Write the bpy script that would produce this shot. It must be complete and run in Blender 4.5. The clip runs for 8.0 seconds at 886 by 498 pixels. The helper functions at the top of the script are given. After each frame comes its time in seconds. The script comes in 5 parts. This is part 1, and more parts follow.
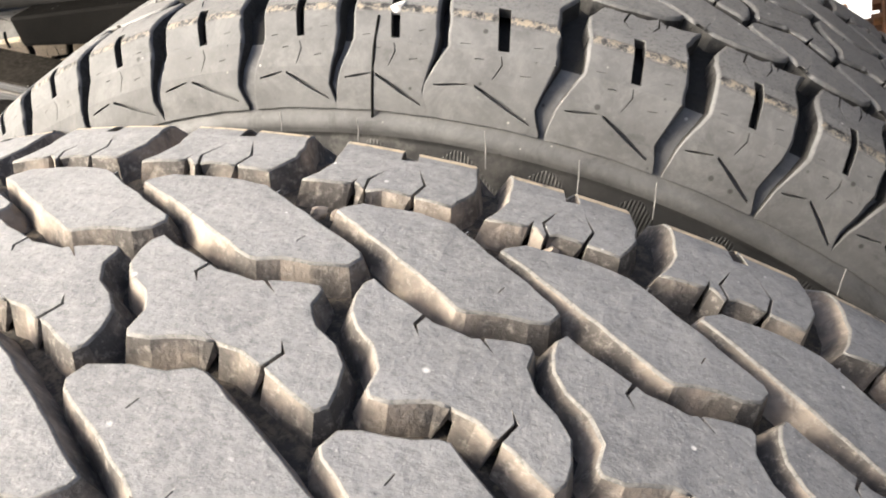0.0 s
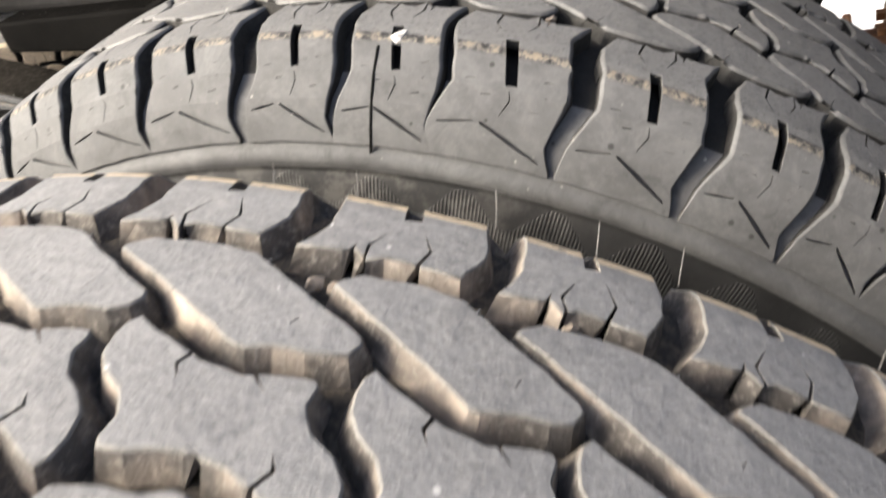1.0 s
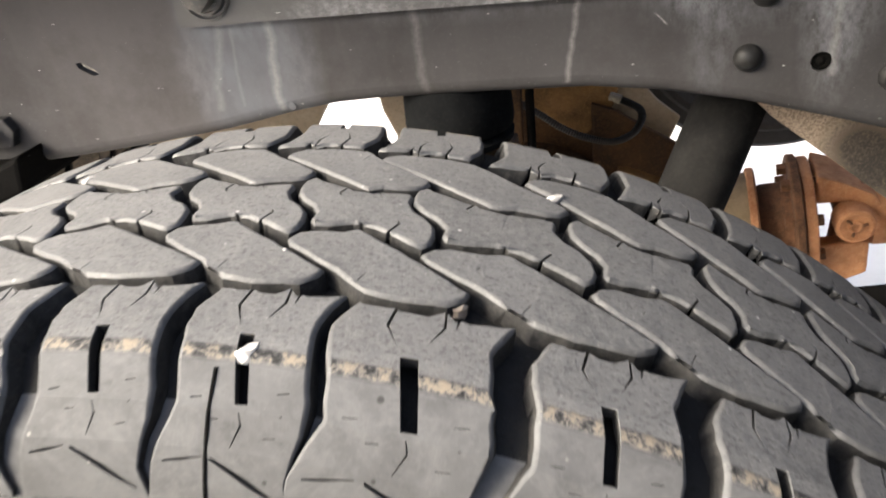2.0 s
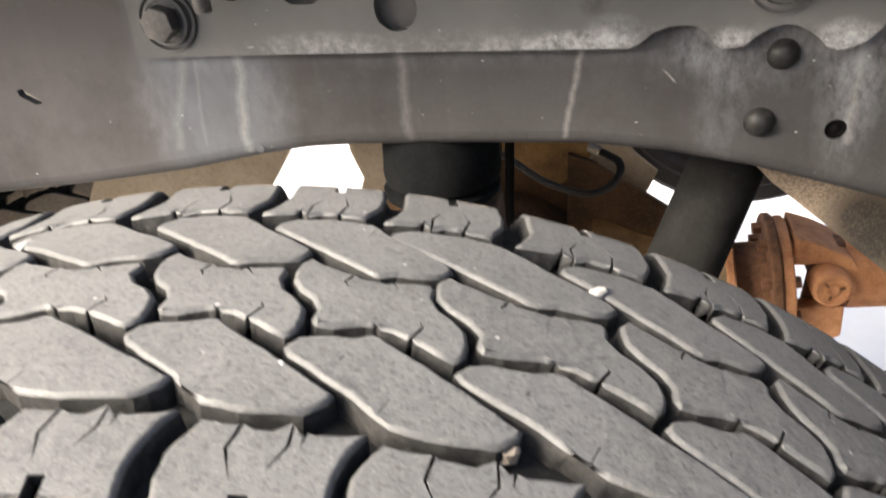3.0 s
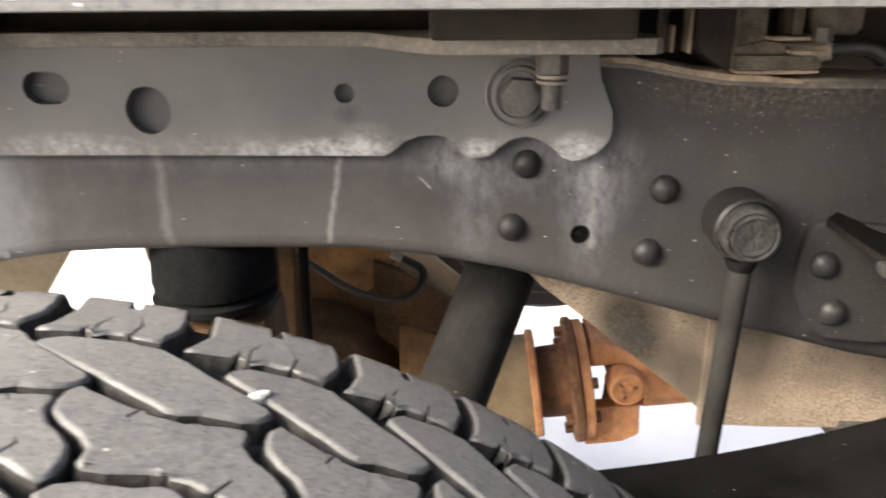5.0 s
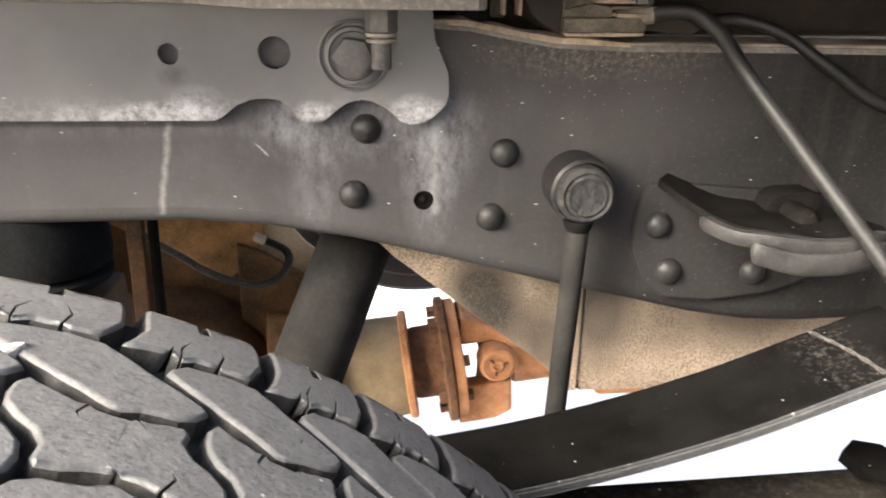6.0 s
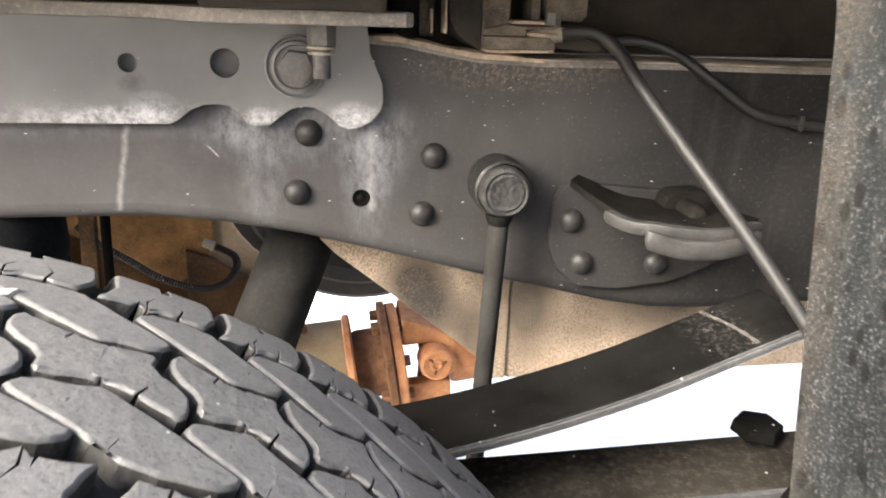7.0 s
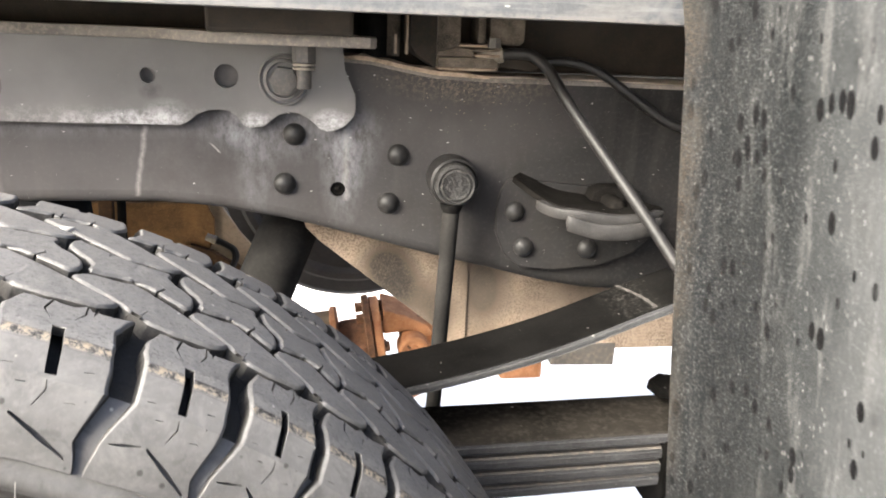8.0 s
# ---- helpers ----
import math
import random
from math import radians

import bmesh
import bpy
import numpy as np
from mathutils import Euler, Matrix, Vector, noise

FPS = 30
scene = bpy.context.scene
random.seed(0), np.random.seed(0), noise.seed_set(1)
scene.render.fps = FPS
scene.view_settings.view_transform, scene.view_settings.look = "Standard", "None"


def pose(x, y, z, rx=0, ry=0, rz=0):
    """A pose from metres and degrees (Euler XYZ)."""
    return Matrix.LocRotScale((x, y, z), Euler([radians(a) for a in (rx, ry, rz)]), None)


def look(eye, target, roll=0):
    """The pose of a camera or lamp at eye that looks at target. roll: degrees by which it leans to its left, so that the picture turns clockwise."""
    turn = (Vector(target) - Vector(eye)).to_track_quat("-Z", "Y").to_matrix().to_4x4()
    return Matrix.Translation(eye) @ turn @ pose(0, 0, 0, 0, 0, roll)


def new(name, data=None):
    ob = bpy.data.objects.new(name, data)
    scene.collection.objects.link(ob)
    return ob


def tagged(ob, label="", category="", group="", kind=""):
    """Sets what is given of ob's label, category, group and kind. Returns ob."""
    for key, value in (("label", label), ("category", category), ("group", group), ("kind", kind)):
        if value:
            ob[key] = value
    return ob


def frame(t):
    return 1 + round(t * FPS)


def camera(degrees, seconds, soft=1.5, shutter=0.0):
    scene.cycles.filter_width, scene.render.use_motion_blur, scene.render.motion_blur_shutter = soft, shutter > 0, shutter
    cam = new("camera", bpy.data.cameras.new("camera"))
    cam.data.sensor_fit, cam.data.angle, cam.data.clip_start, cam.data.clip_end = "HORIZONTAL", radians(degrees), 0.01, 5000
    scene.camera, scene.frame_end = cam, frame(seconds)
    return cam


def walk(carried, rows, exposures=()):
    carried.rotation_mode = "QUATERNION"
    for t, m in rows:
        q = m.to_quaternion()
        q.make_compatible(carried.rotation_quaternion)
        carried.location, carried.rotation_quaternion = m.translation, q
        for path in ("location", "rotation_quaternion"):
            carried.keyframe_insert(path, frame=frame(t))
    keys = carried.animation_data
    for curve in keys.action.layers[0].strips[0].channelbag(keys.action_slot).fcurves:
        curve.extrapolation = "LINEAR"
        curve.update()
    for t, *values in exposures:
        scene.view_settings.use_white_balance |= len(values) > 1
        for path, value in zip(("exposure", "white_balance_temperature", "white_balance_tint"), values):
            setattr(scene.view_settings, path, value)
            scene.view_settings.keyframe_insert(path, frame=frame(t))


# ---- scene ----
cam = camera(60.32, 8.0, soft=1.8, shutter=0.4)
PATH = [
    (0, (0.1897, -0.3278, 0.8999), (-0.2055, 0.3776, 0.3116), -13.19),
    (0.5, (0.1861, -0.3223, 0.9029), (-0.2206, 0.3556, 0.2905), -13.46),
    (1, (0.1787, -0.3065, 0.9039), (-0.2090, 0.4000, 0.3118), -12.73),
    (1.5, (0.1684, -0.2534, 0.9124), (-0.1751, 0.5266, 0.3895), -11.39),
    (1.7, (0.1635, -0.2314, 0.9177), (-0.1547, 0.5690, 0.4098), -10.46),
    (2.8, (0.1204, -0.1622, 0.9068), (-0.0931, 0.6877, 0.4250), -4.77),
    (3, (0.1164, -0.1605, 0.9122), (-0.0955, 0.6973, 0.4440), -4.51),
    (3.5, (0.0919, -0.1707, 0.9355), (-0.1465, 0.7057, 0.5171), -4.34),
    (4, (0.1098, -0.1693, 0.9281), (-0.1224, 0.7274, 0.5511), -3.08),
    (4.5, (0.1385, -0.1614, 0.9176), (-0.0036, 0.7651, 0.5691), -1.54),
    (5, (0.1734, -0.1487, 0.9039), (0.1402, 0.7899, 0.5605), -0.44),
    (5.2, (0.1840, -0.1445, 0.8984), (0.1834, 0.7940, 0.5530), -0.20),
    (6.3, (0.2088, -0.1548, 0.8830), (0.3374, 0.7746, 0.5371), 1.25),
    (6.5, (0.2070, -0.1660, 0.8826), (0.3538, 0.7644, 0.5469), 1.51),
    (7, (0.2106, -0.2039, 0.8837), (0.3752, 0.7301, 0.5663), 1.87),
    (7.5, (0.2135, -0.2628, 0.8868), (0.3773, 0.6766, 0.5858), 2.48),
    (8, (0.2263, -0.3149, 0.8883), (0.3867, 0.6284, 0.5978), 2.43),
]
EXPOSURES = [(0.0, 2.50, 6880, 8), (0.5, 2.30, 6830, 8), (1.5, 2.26, 6700, 8), (3.0, 2.50, 6800, 8), (3.5, 2.45, 6800, 8), (4.0, 2.24, 6800, 8), (4.5, 2.16, 6800, 8), (5.0, 2.74, 6800, 8), (5.2, 2.90, 6800, 8), (6.5, 3.22, 6700, 8), (7.0, 3.34, 6670, 8), (8.0, 3.22, 6600, 8)]
walk(cam, [(t, look(eye, target, roll)) for t, eye, target, roll in PATH], EXPOSURES)

# ---- world, sun ----
world = bpy.data.worlds.new("daylight")
scene.world = world
world.use_nodes = True
wt = world.node_tree
sky = wt.nodes.new("ShaderNodeTexSky")
sky.sky_type = "NISHITA"
sky.sun_disc = False
sky.sun_elevation = radians(35)
sky.sun_rotation = radians(238.8)
sky.air_density = 0.6
sky.dust_density = 4.0
sky.ozone_density = 0.5
wt.links.new(sky.outputs[0], wt.nodes["Background"].inputs[0])
wt.nodes["Background"].inputs[1].default_value = 0.090
sun_data = bpy.data.lights.new("sun", "SUN")
sun_data.energy = 2.30
sun_data.angle = radians(32)
sun_data.color = (1.0, 0.95, 0.87)
sun = new("sun", sun_data)
sun.matrix_world = look((-4.95, -3.0, 3.9), (0, 0, 0.3))


# ---- materials ----
class Mat:
    """A node material with a principled shader and short ways to add textures to it."""

    def __init__(self, name, rough=0.6, metal=0.0, spec=0.3):
        self.m = bpy.data.materials.new(name)
        self.m.use_nodes = True
        self.t = self.m.node_tree
        self.b = self.t.nodes["Principled BSDF"]
        self.b.inputs["Roughness"].default_value = rough
        self.b.inputs["Metallic"].default_value = metal
        self.b.inputs["Specular IOR Level"].default_value = spec
        if spec < 0.2:
            self.b.inputs["IOR"].default_value = 1.12
        self.co = None

    def node(self, kind, operation="", use_clamp=False, data_type="", attribute_name=""):
        n = self.t.nodes.new(kind)
        if operation:
            n.operation = operation
        if use_clamp:
            n.use_clamp = True
        if data_type:
            n.data_type = data_type
        if attribute_name:
            n.attribute_name = attribute_name
        return n

    def link(self, a, b):
        self.t.links.new(a, b)

    def coord(self, scale=(1, 1, 1), shift=True):
        """Object coordinates, shifted at random from object to object."""
        tc = self.node("ShaderNodeTexCoord")
        mp = self.node("ShaderNodeMapping")
        mp.inputs["Scale"].default_value = scale
        self.link(tc.outputs["Object"], mp.inputs["Vector"])
        if shift:
            oi = self.node("ShaderNodeObjectInfo")
            mul = self.node("ShaderNodeMath", operation="MULTIPLY")
            mul.inputs[1].default_value = 37.0
            self.link(oi.outputs["Random"], mul.inputs[0])
            self.link(mul.outputs[0], mp.inputs["Location"])
        return mp.outputs["Vector"]

    def noise(self, scale, detail=4, rough=0.6, vec=None, dist=0.0):
        n = self.node("ShaderNodeTexNoise")
        n.inputs["Scale"].default_value = scale
        n.inputs["Detail"].default_value = detail
        n.inputs["Roughness"].default_value = rough
        n.inputs["Distortion"].default_value = dist
        if vec is None:
            if self.co is None:
                self.co = self.coord()
            vec = self.co
        self.link(vec, n.inputs["Vector"])
        return n.outputs["Fac"]

    def ramp(self, fac, lo, hi, a=0.0, b=1.0):
        n = self.node("ShaderNodeMapRange")
        n.inputs["From Min"].default_value = lo
        n.inputs["From Max"].default_value = hi
        n.inputs["To Min"].default_value = a
        n.inputs["To Max"].default_value = b
        self.link(fac, n.inputs["Value"])
        return n.outputs["Result"]

    def mul(self, a, b, op="MULTIPLY"):
        n = self.node("ShaderNodeMath", operation=op, use_clamp=op != "SUBTRACT")
        for k, v in ((0, a), (1, b)):
            if isinstance(v, (int, float)):
                n.inputs[k].default_value = v
            else:
                self.link(v, n.inputs[k])
        return n.outputs[0]

    def mix(self, fac, a, b):
        n = self.node("ShaderNodeMix", data_type="RGBA")
        if isinstance(fac, (int, float)):
            n.inputs[0].default_value = fac
        else:
            self.link(fac, n.inputs[0])
        for k, v in ((6, a), (7, b)):
            if isinstance(v, tuple):
                n.inputs[k].default_value = (*v, 1)
            else:
                self.link(v, n.inputs[k])
        return n.outputs[2]

    def colour(self, c):
        if isinstance(c, tuple):
            self.b.inputs["Base Color"].default_value = (*c, 1)
        else:
            self.link(c, self.b.inputs["Base Color"])
        return self

    def rough(self, fac):
        self.link(fac, self.b.inputs["Roughness"])
        return self

    def bump(self, fac, strength=0.3, distance=0.001):
        n = self.node("ShaderNodeBump")
        n.inputs["Strength"].default_value = strength
        n.inputs["Distance"].default_value = distance
        self.link(fac, n.inputs["Height"])
        if self.b.inputs["Normal"].is_linked:
            self.link(self.b.inputs["Normal"].links[0].from_socket, n.inputs["Normal"])
        self.link(n.outputs[0], self.b.inputs["Normal"])
        return self

    def near(self, x, z, rx, rz):
        """1 at (x, z) on an object, falling to 0 at the ellipse rx, rz."""
        tc = self.node("ShaderNodeTexCoord")
        mp = self.node("ShaderNodeMapping")
        mp.inputs["Location"].default_value = (-x / rx, 0, -z / rz)
        mp.inputs["Scale"].default_value = (1 / rx, 0, 1 / rz)
        self.link(tc.outputs["Object"], mp.inputs["Vector"])
        ln = self.node("ShaderNodeVectorMath", operation="LENGTH")
        self.link(mp.outputs[0], ln.inputs[0])
        return self.ramp(ln.outputs["Value"], 0.35, 1.0, 1.0, 0.0)

    def stroke(self, x0, z0, x1, z1, w):
        """1 on a thin straight scratch from (x0, z0) up or down to (x1, z1) of half-width w."""
        k = (x1 - x0) / (z1 - z0)
        line = self.node("ShaderNodeMath", operation="MULTIPLY_ADD")
        self.link(self.axis("Z"), line.inputs[0])
        line.inputs[1].default_value = -k
        line.inputs[2].default_value = k * z0 - x0
        sway = self.ramp(self.noise(45, 3, vec=self.coord((0.2, 0.2, 1), False)), 0.2, 0.8, -0.8 * w - 0.0006, 0.8 * w + 0.0006)
        base = self.node("ShaderNodeMath", operation="ADD")
        self.link(self.axis("X"), base.inputs[0])
        self.link(sway, base.inputs[1])
        d = self.node("ShaderNodeMath", operation="ADD")
        self.link(base.outputs[0], d.inputs[0])
        self.link(line.outputs[0], d.inputs[1])
        ab = self.node("ShaderNodeMath", operation="ABSOLUTE")
        self.link(d.outputs[0], ab.inputs[0])
        lo, hi = min(z0, z1), max(z0, z1)
        ends = self.mul(self.ramp(self.axis("Z"), lo, lo + 0.002), self.ramp(self.axis("Z"), hi - 0.002, hi, 1, 0))
        return self.mul(self.ramp(ab.outputs[0], 0.0, w * 1.15, 1, 0), ends)

    def axis(self, k):
        tc = self.node("ShaderNodeTexCoord")
        sp = self.node("ShaderNodeSeparateXYZ")
        self.link(tc.outputs["Object"], sp.inputs[0])
        return sp.outputs[k]


def specks(mat, scale, lo, hi, vec=None, few=0.72):
    """Scattered small spots: 1 inside a spot, 0 between, only where a second noise lets them."""
    v = mat.node("ShaderNodeTexVoronoi")
    v.inputs["Scale"].default_value = scale
    mat.link(vec if vec is not None else mat.coord(), v.inputs["Vector"])
    sep = mat.node("ShaderNodeSeparateColor")
    mat.link(v.outputs["Color"], sep.inputs[0])
    size = mat.node("ShaderNodeMath", operation="DIVIDE")
    mat.link(v.outputs["Distance"], size.inputs[0])
    mat.link(mat.ramp(sep.outputs[1], 0, 1, 0.35, 1.3), size.inputs[1])
    spot = mat.ramp(size.outputs[0], lo, hi, 1, 0)
    return mat.mul(spot, mat.ramp(sep.outputs[0], few, few + 0.05))


def make_rubber(name, base, dusty, dust_amount, rough=0.8, white=0.6, pitted=0.55, spec=0.3):
    m = Mat(name, rough, spec=spec)
    big = m.noise(28, 3)
    fine = m.noise(330, 5, 0.75)
    pit = m.noise(560, 4, 0.75, vec=m.coord((1, 1.25, 1)))
    grain = m.noise(1500, 2, 0.7)
    c = m.mix(m.ramp(big, 0.35, 0.7), base, tuple(v * 1.35 for v in base))
    c = m.mix(m.mul(m.ramp(fine, 0.45, 0.60), dust_amount), c, dusty)
    c = m.mix(m.mul(m.ramp(pit, 0.38, 0.47, 1, 0), pitted), c, tuple(v * 0.45 for v in base))
    c = m.mix(m.mul(m.ramp(grain, 0.62, 0.75), 0.5 * white), c, (0.48, 0.46, 0.43))
    c = m.mix(m.mul(specks(m, 130, 0.05, 0.11), white), c, (0.62, 0.60, 0.57))
    m.colour(c)
    m.rough(m.ramp(fine, 0.3, 0.7, rough - 0.12, min(1.0, rough + 0.15)))
    worn = m.noise(95, 4, 0.6)
    m.bump(worn, 0.40, 0.0012).bump(fine, 0.38, 0.0006).bump(pit, 0.42, 0.0005).bump(grain, 0.15, 0.0002)
    return m


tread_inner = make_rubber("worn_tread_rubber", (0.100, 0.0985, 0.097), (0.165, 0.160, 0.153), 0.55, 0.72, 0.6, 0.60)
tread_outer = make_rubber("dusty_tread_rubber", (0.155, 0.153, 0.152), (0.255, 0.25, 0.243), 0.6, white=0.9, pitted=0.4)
# shade inside the grooves is put into this wall's and the floor's colour
wall_inner = make_rubber("shaded_groove_wall", (0.016, 0.0155, 0.015), (0.06, 0.056, 0.051), 0.5, 0.7, 0.1)
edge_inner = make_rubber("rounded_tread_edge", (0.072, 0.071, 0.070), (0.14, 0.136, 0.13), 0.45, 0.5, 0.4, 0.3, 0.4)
groove_floor = make_rubber("shaded_groove_floor", (0.007, 0.0068, 0.0065), (0.03, 0.027, 0.023), 0.3, 0.8, 0.1)
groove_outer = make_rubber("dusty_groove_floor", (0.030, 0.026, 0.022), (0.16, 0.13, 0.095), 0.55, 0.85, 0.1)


def make_muddy_wall():
    m = Mat("muddy_groove_wall", 0.85)
    n = m.noise(55, 4)
    f = m.noise(420, 4, 0.75)
    c = m.mix(m.ramp(n, 0.44, 0.70), (0.075, 0.067, 0.060), (0.33, 0.275, 0.225))
    c = m.mix(m.mul(m.ramp(f, 0.52, 0.78), 0.6), c, (0.42, 0.38, 0.33))
    m.colour(c).bump(f, 0.5, 0.0012).bump(n, 0.3, 0.002)
    return m


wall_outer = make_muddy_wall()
edge_outer = make_rubber("dusty_tread_edge", (0.125, 0.120, 0.112), (0.23, 0.215, 0.19), 0.55, 0.75, 0.5)


def make_shoulder(name, side, band, half=0.0026, cover=0.60, middle=0.0800):
    """Smooth shoulder rubber with a band of caked grit along the tread's edge."""
    m = Mat(name, 0.7, spec=0.2)
    n = m.noise(60, 4)
    f = m.noise(500, 4, 0.7)
    c = m.mix(m.ramp(n, 0.3, 0.7), side, tuple(v * 1.5 for v in side))
    c = m.mix(m.mul(m.ramp(f, 0.5, 0.75), 0.25), c, (0.16, 0.155, 0.15))
    scuff = m.noise(38, 6, 0.8, dist=0.5)
    c = m.mix(m.mul(m.ramp(scuff, 0.50, 0.64), 0.45), c, tuple(v * 2.1 for v in side))
    c = m.mix(m.mul(m.ramp(scuff, 0.34, 0.44, 1, 0), 0.45), c, tuple(v * 0.5 for v in side))
    c = m.mix(m.mul(specks(m, 120, 0.08, 0.14, few=0.6), 0.7), c, (0.018, 0.0175, 0.017))
    c = m.mix(m.mul(specks(m, 170, 0.06, 0.11, few=0.7), 0.6), c, (0.40, 0.38, 0.35))
    at = m.node("ShaderNodeAttribute", attribute_name="across")
    ab = m.node("ShaderNodeMath", operation="ABSOLUTE")
    sub = m.node("ShaderNodeMath", operation="SUBTRACT")
    m.link(at.outputs["Fac"], sub.inputs[0])
    sub.inputs[1].default_value = middle
    m.link(sub.outputs[0], ab.inputs[0])
    edge = m.ramp(ab.outputs[0], half * 0.5, half, 1, 0)
    grit = m.noise(210, 5, 0.85)
    c = m.mix(m.mul(edge, m.ramp(grit, cover - 0.13, cover)), c, band)
    c = m.mix(m.mul(edge, m.ramp(grit, cover - 0.18, cover - 0.08, 1, 0)), c, (0.02, 0.019, 0.018))
    m.colour(c)
    m.rough(m.ramp(n, 0.3, 0.7, 0.60, 0.80))
    m.bump(f, 0.15, 0.0004).bump(m.mul(edge, grit), 0.5, 0.001)
    return m


shoulder_inner = make_shoulder("smooth_shoulder_rubber", (0.074, 0.0734, 0.0732), (0.24, 0.20, 0.15), 0.0030, 0.60)
shoulder_outer = make_shoulder("dusty_shoulder_rubber", (0.10, 0.096, 0.09), (0.52, 0.42, 0.29), 0.0038, 0.48, 0.0808)


def make_sidewall():
    m = Mat("sidewall_rubber", 0.55)
    n = m.noise(35, 4)
    f = m.noise(380, 4)
    c = m.mix(m.ramp(n, 0.3, 0.7), (0.013, 0.0128, 0.0126), (0.026, 0.0255, 0.0250))
    c = m.mix(m.mul(m.ramp(f, 0.5, 0.8), 0.3), c, (0.055, 0.052, 0.049))
    # fine radial ribs inside a scalloped band
    x, z = m.axis("X"), m.axis("Z")
    at = m.node("ShaderNodeMath", operation="ARCTAN2")
    m.link(x, at.inputs[0])
    m.link(z, at.inputs[1])
    rr = m.node("ShaderNodeVectorMath", operation="LENGTH")
    cb = m.node("ShaderNodeCombineXYZ")
    m.link(x, cb.inputs[0])
    m.link(z, cb.inputs[2])
    m.link(cb.outputs[0], rr.inputs[0])
    ribs = m.node("ShaderNodeMath", operation="SINE")
    m.link(m.node_mul(at.outputs[0], 1480.0), ribs.inputs[0])
    wave = m.node("ShaderNodeMath", operation="SINE")
    turn = m.node("ShaderNodeMath", operation="SUBTRACT")
    m.link(m.node_mul(at.outputs[0], 61.0), turn.inputs[0])
    turn.inputs[1].default_value = 2.6
    m.link(turn.outputs[0], wave.inputs[0])
    lim = m.node_mul(wave.outputs[0], 0.006)
    edge = m.node("ShaderNodeMath", operation="ADD")
    m.link(rr.outputs["Value"], edge.inputs[0])
    m.link(lim, edge.inputs[1])
    band = m.mul(m.ramp(edge.outputs[0], 0.3345, 0.335, 1, 0), m.ramp(edge.outputs[0], 0.302, 0.303))
    h = m.mul(band, m.ramp(ribs.outputs[0], -0.4, 0.4))
    # dark gaps and lighter crests: the ribs' shading is put into the colour
    c = m.mix(m.mul(band, m.ramp(ribs.outputs[0], -0.4, 0.4, 0.95, 0.25)), c, (0.006, 0.006, 0.006))
    lit_crest = m.mul(band, m.ramp(ribs.outputs[0], 0.25, 0.75))
    grit = m.noise(70, 5, 0.75)
    patch = m.near(0.02, 0.335, 0.12, 0.050)
    c = m.mix(m.mul(m.mul(lit_crest, m.ramp(grit, 0.40, 0.62, 0.2, 0.9)), m.ramp(patch, 0, 1, 0.22, 1.0)), c, (0.155, 0.150, 0.144))
    c = m.mix(m.mul(m.mul(patch, m.ramp(grit, 0.48, 0.60)), 0.35), c, (0.13, 0.122, 0.112))
    # highlight of the raised ring, mixed into the colour
    ring_highlight = m.mul(m.ramp(rr.outputs["Value"], 0.3435, 0.345), m.ramp(rr.outputs["Value"], 0.349, 0.351, 1, 0))
    c = m.mix(m.mul(ring_highlight, 0.3), c, (0.05, 0.049, 0.048))
    m.colour(c)
    m.bump(h, 0.6, 0.0006).bump(f, 0.3, 0.0006).bump(grit, 0.2, 0.001)
    return m


def node_mul(self, a, k):
    n = self.node("ShaderNodeMath", operation="MULTIPLY")
    self.link(a, n.inputs[0])
    n.inputs[1].default_value = k
    return n.outputs[0]


Mat.node_mul = node_mul
sidewall = make_sidewall()


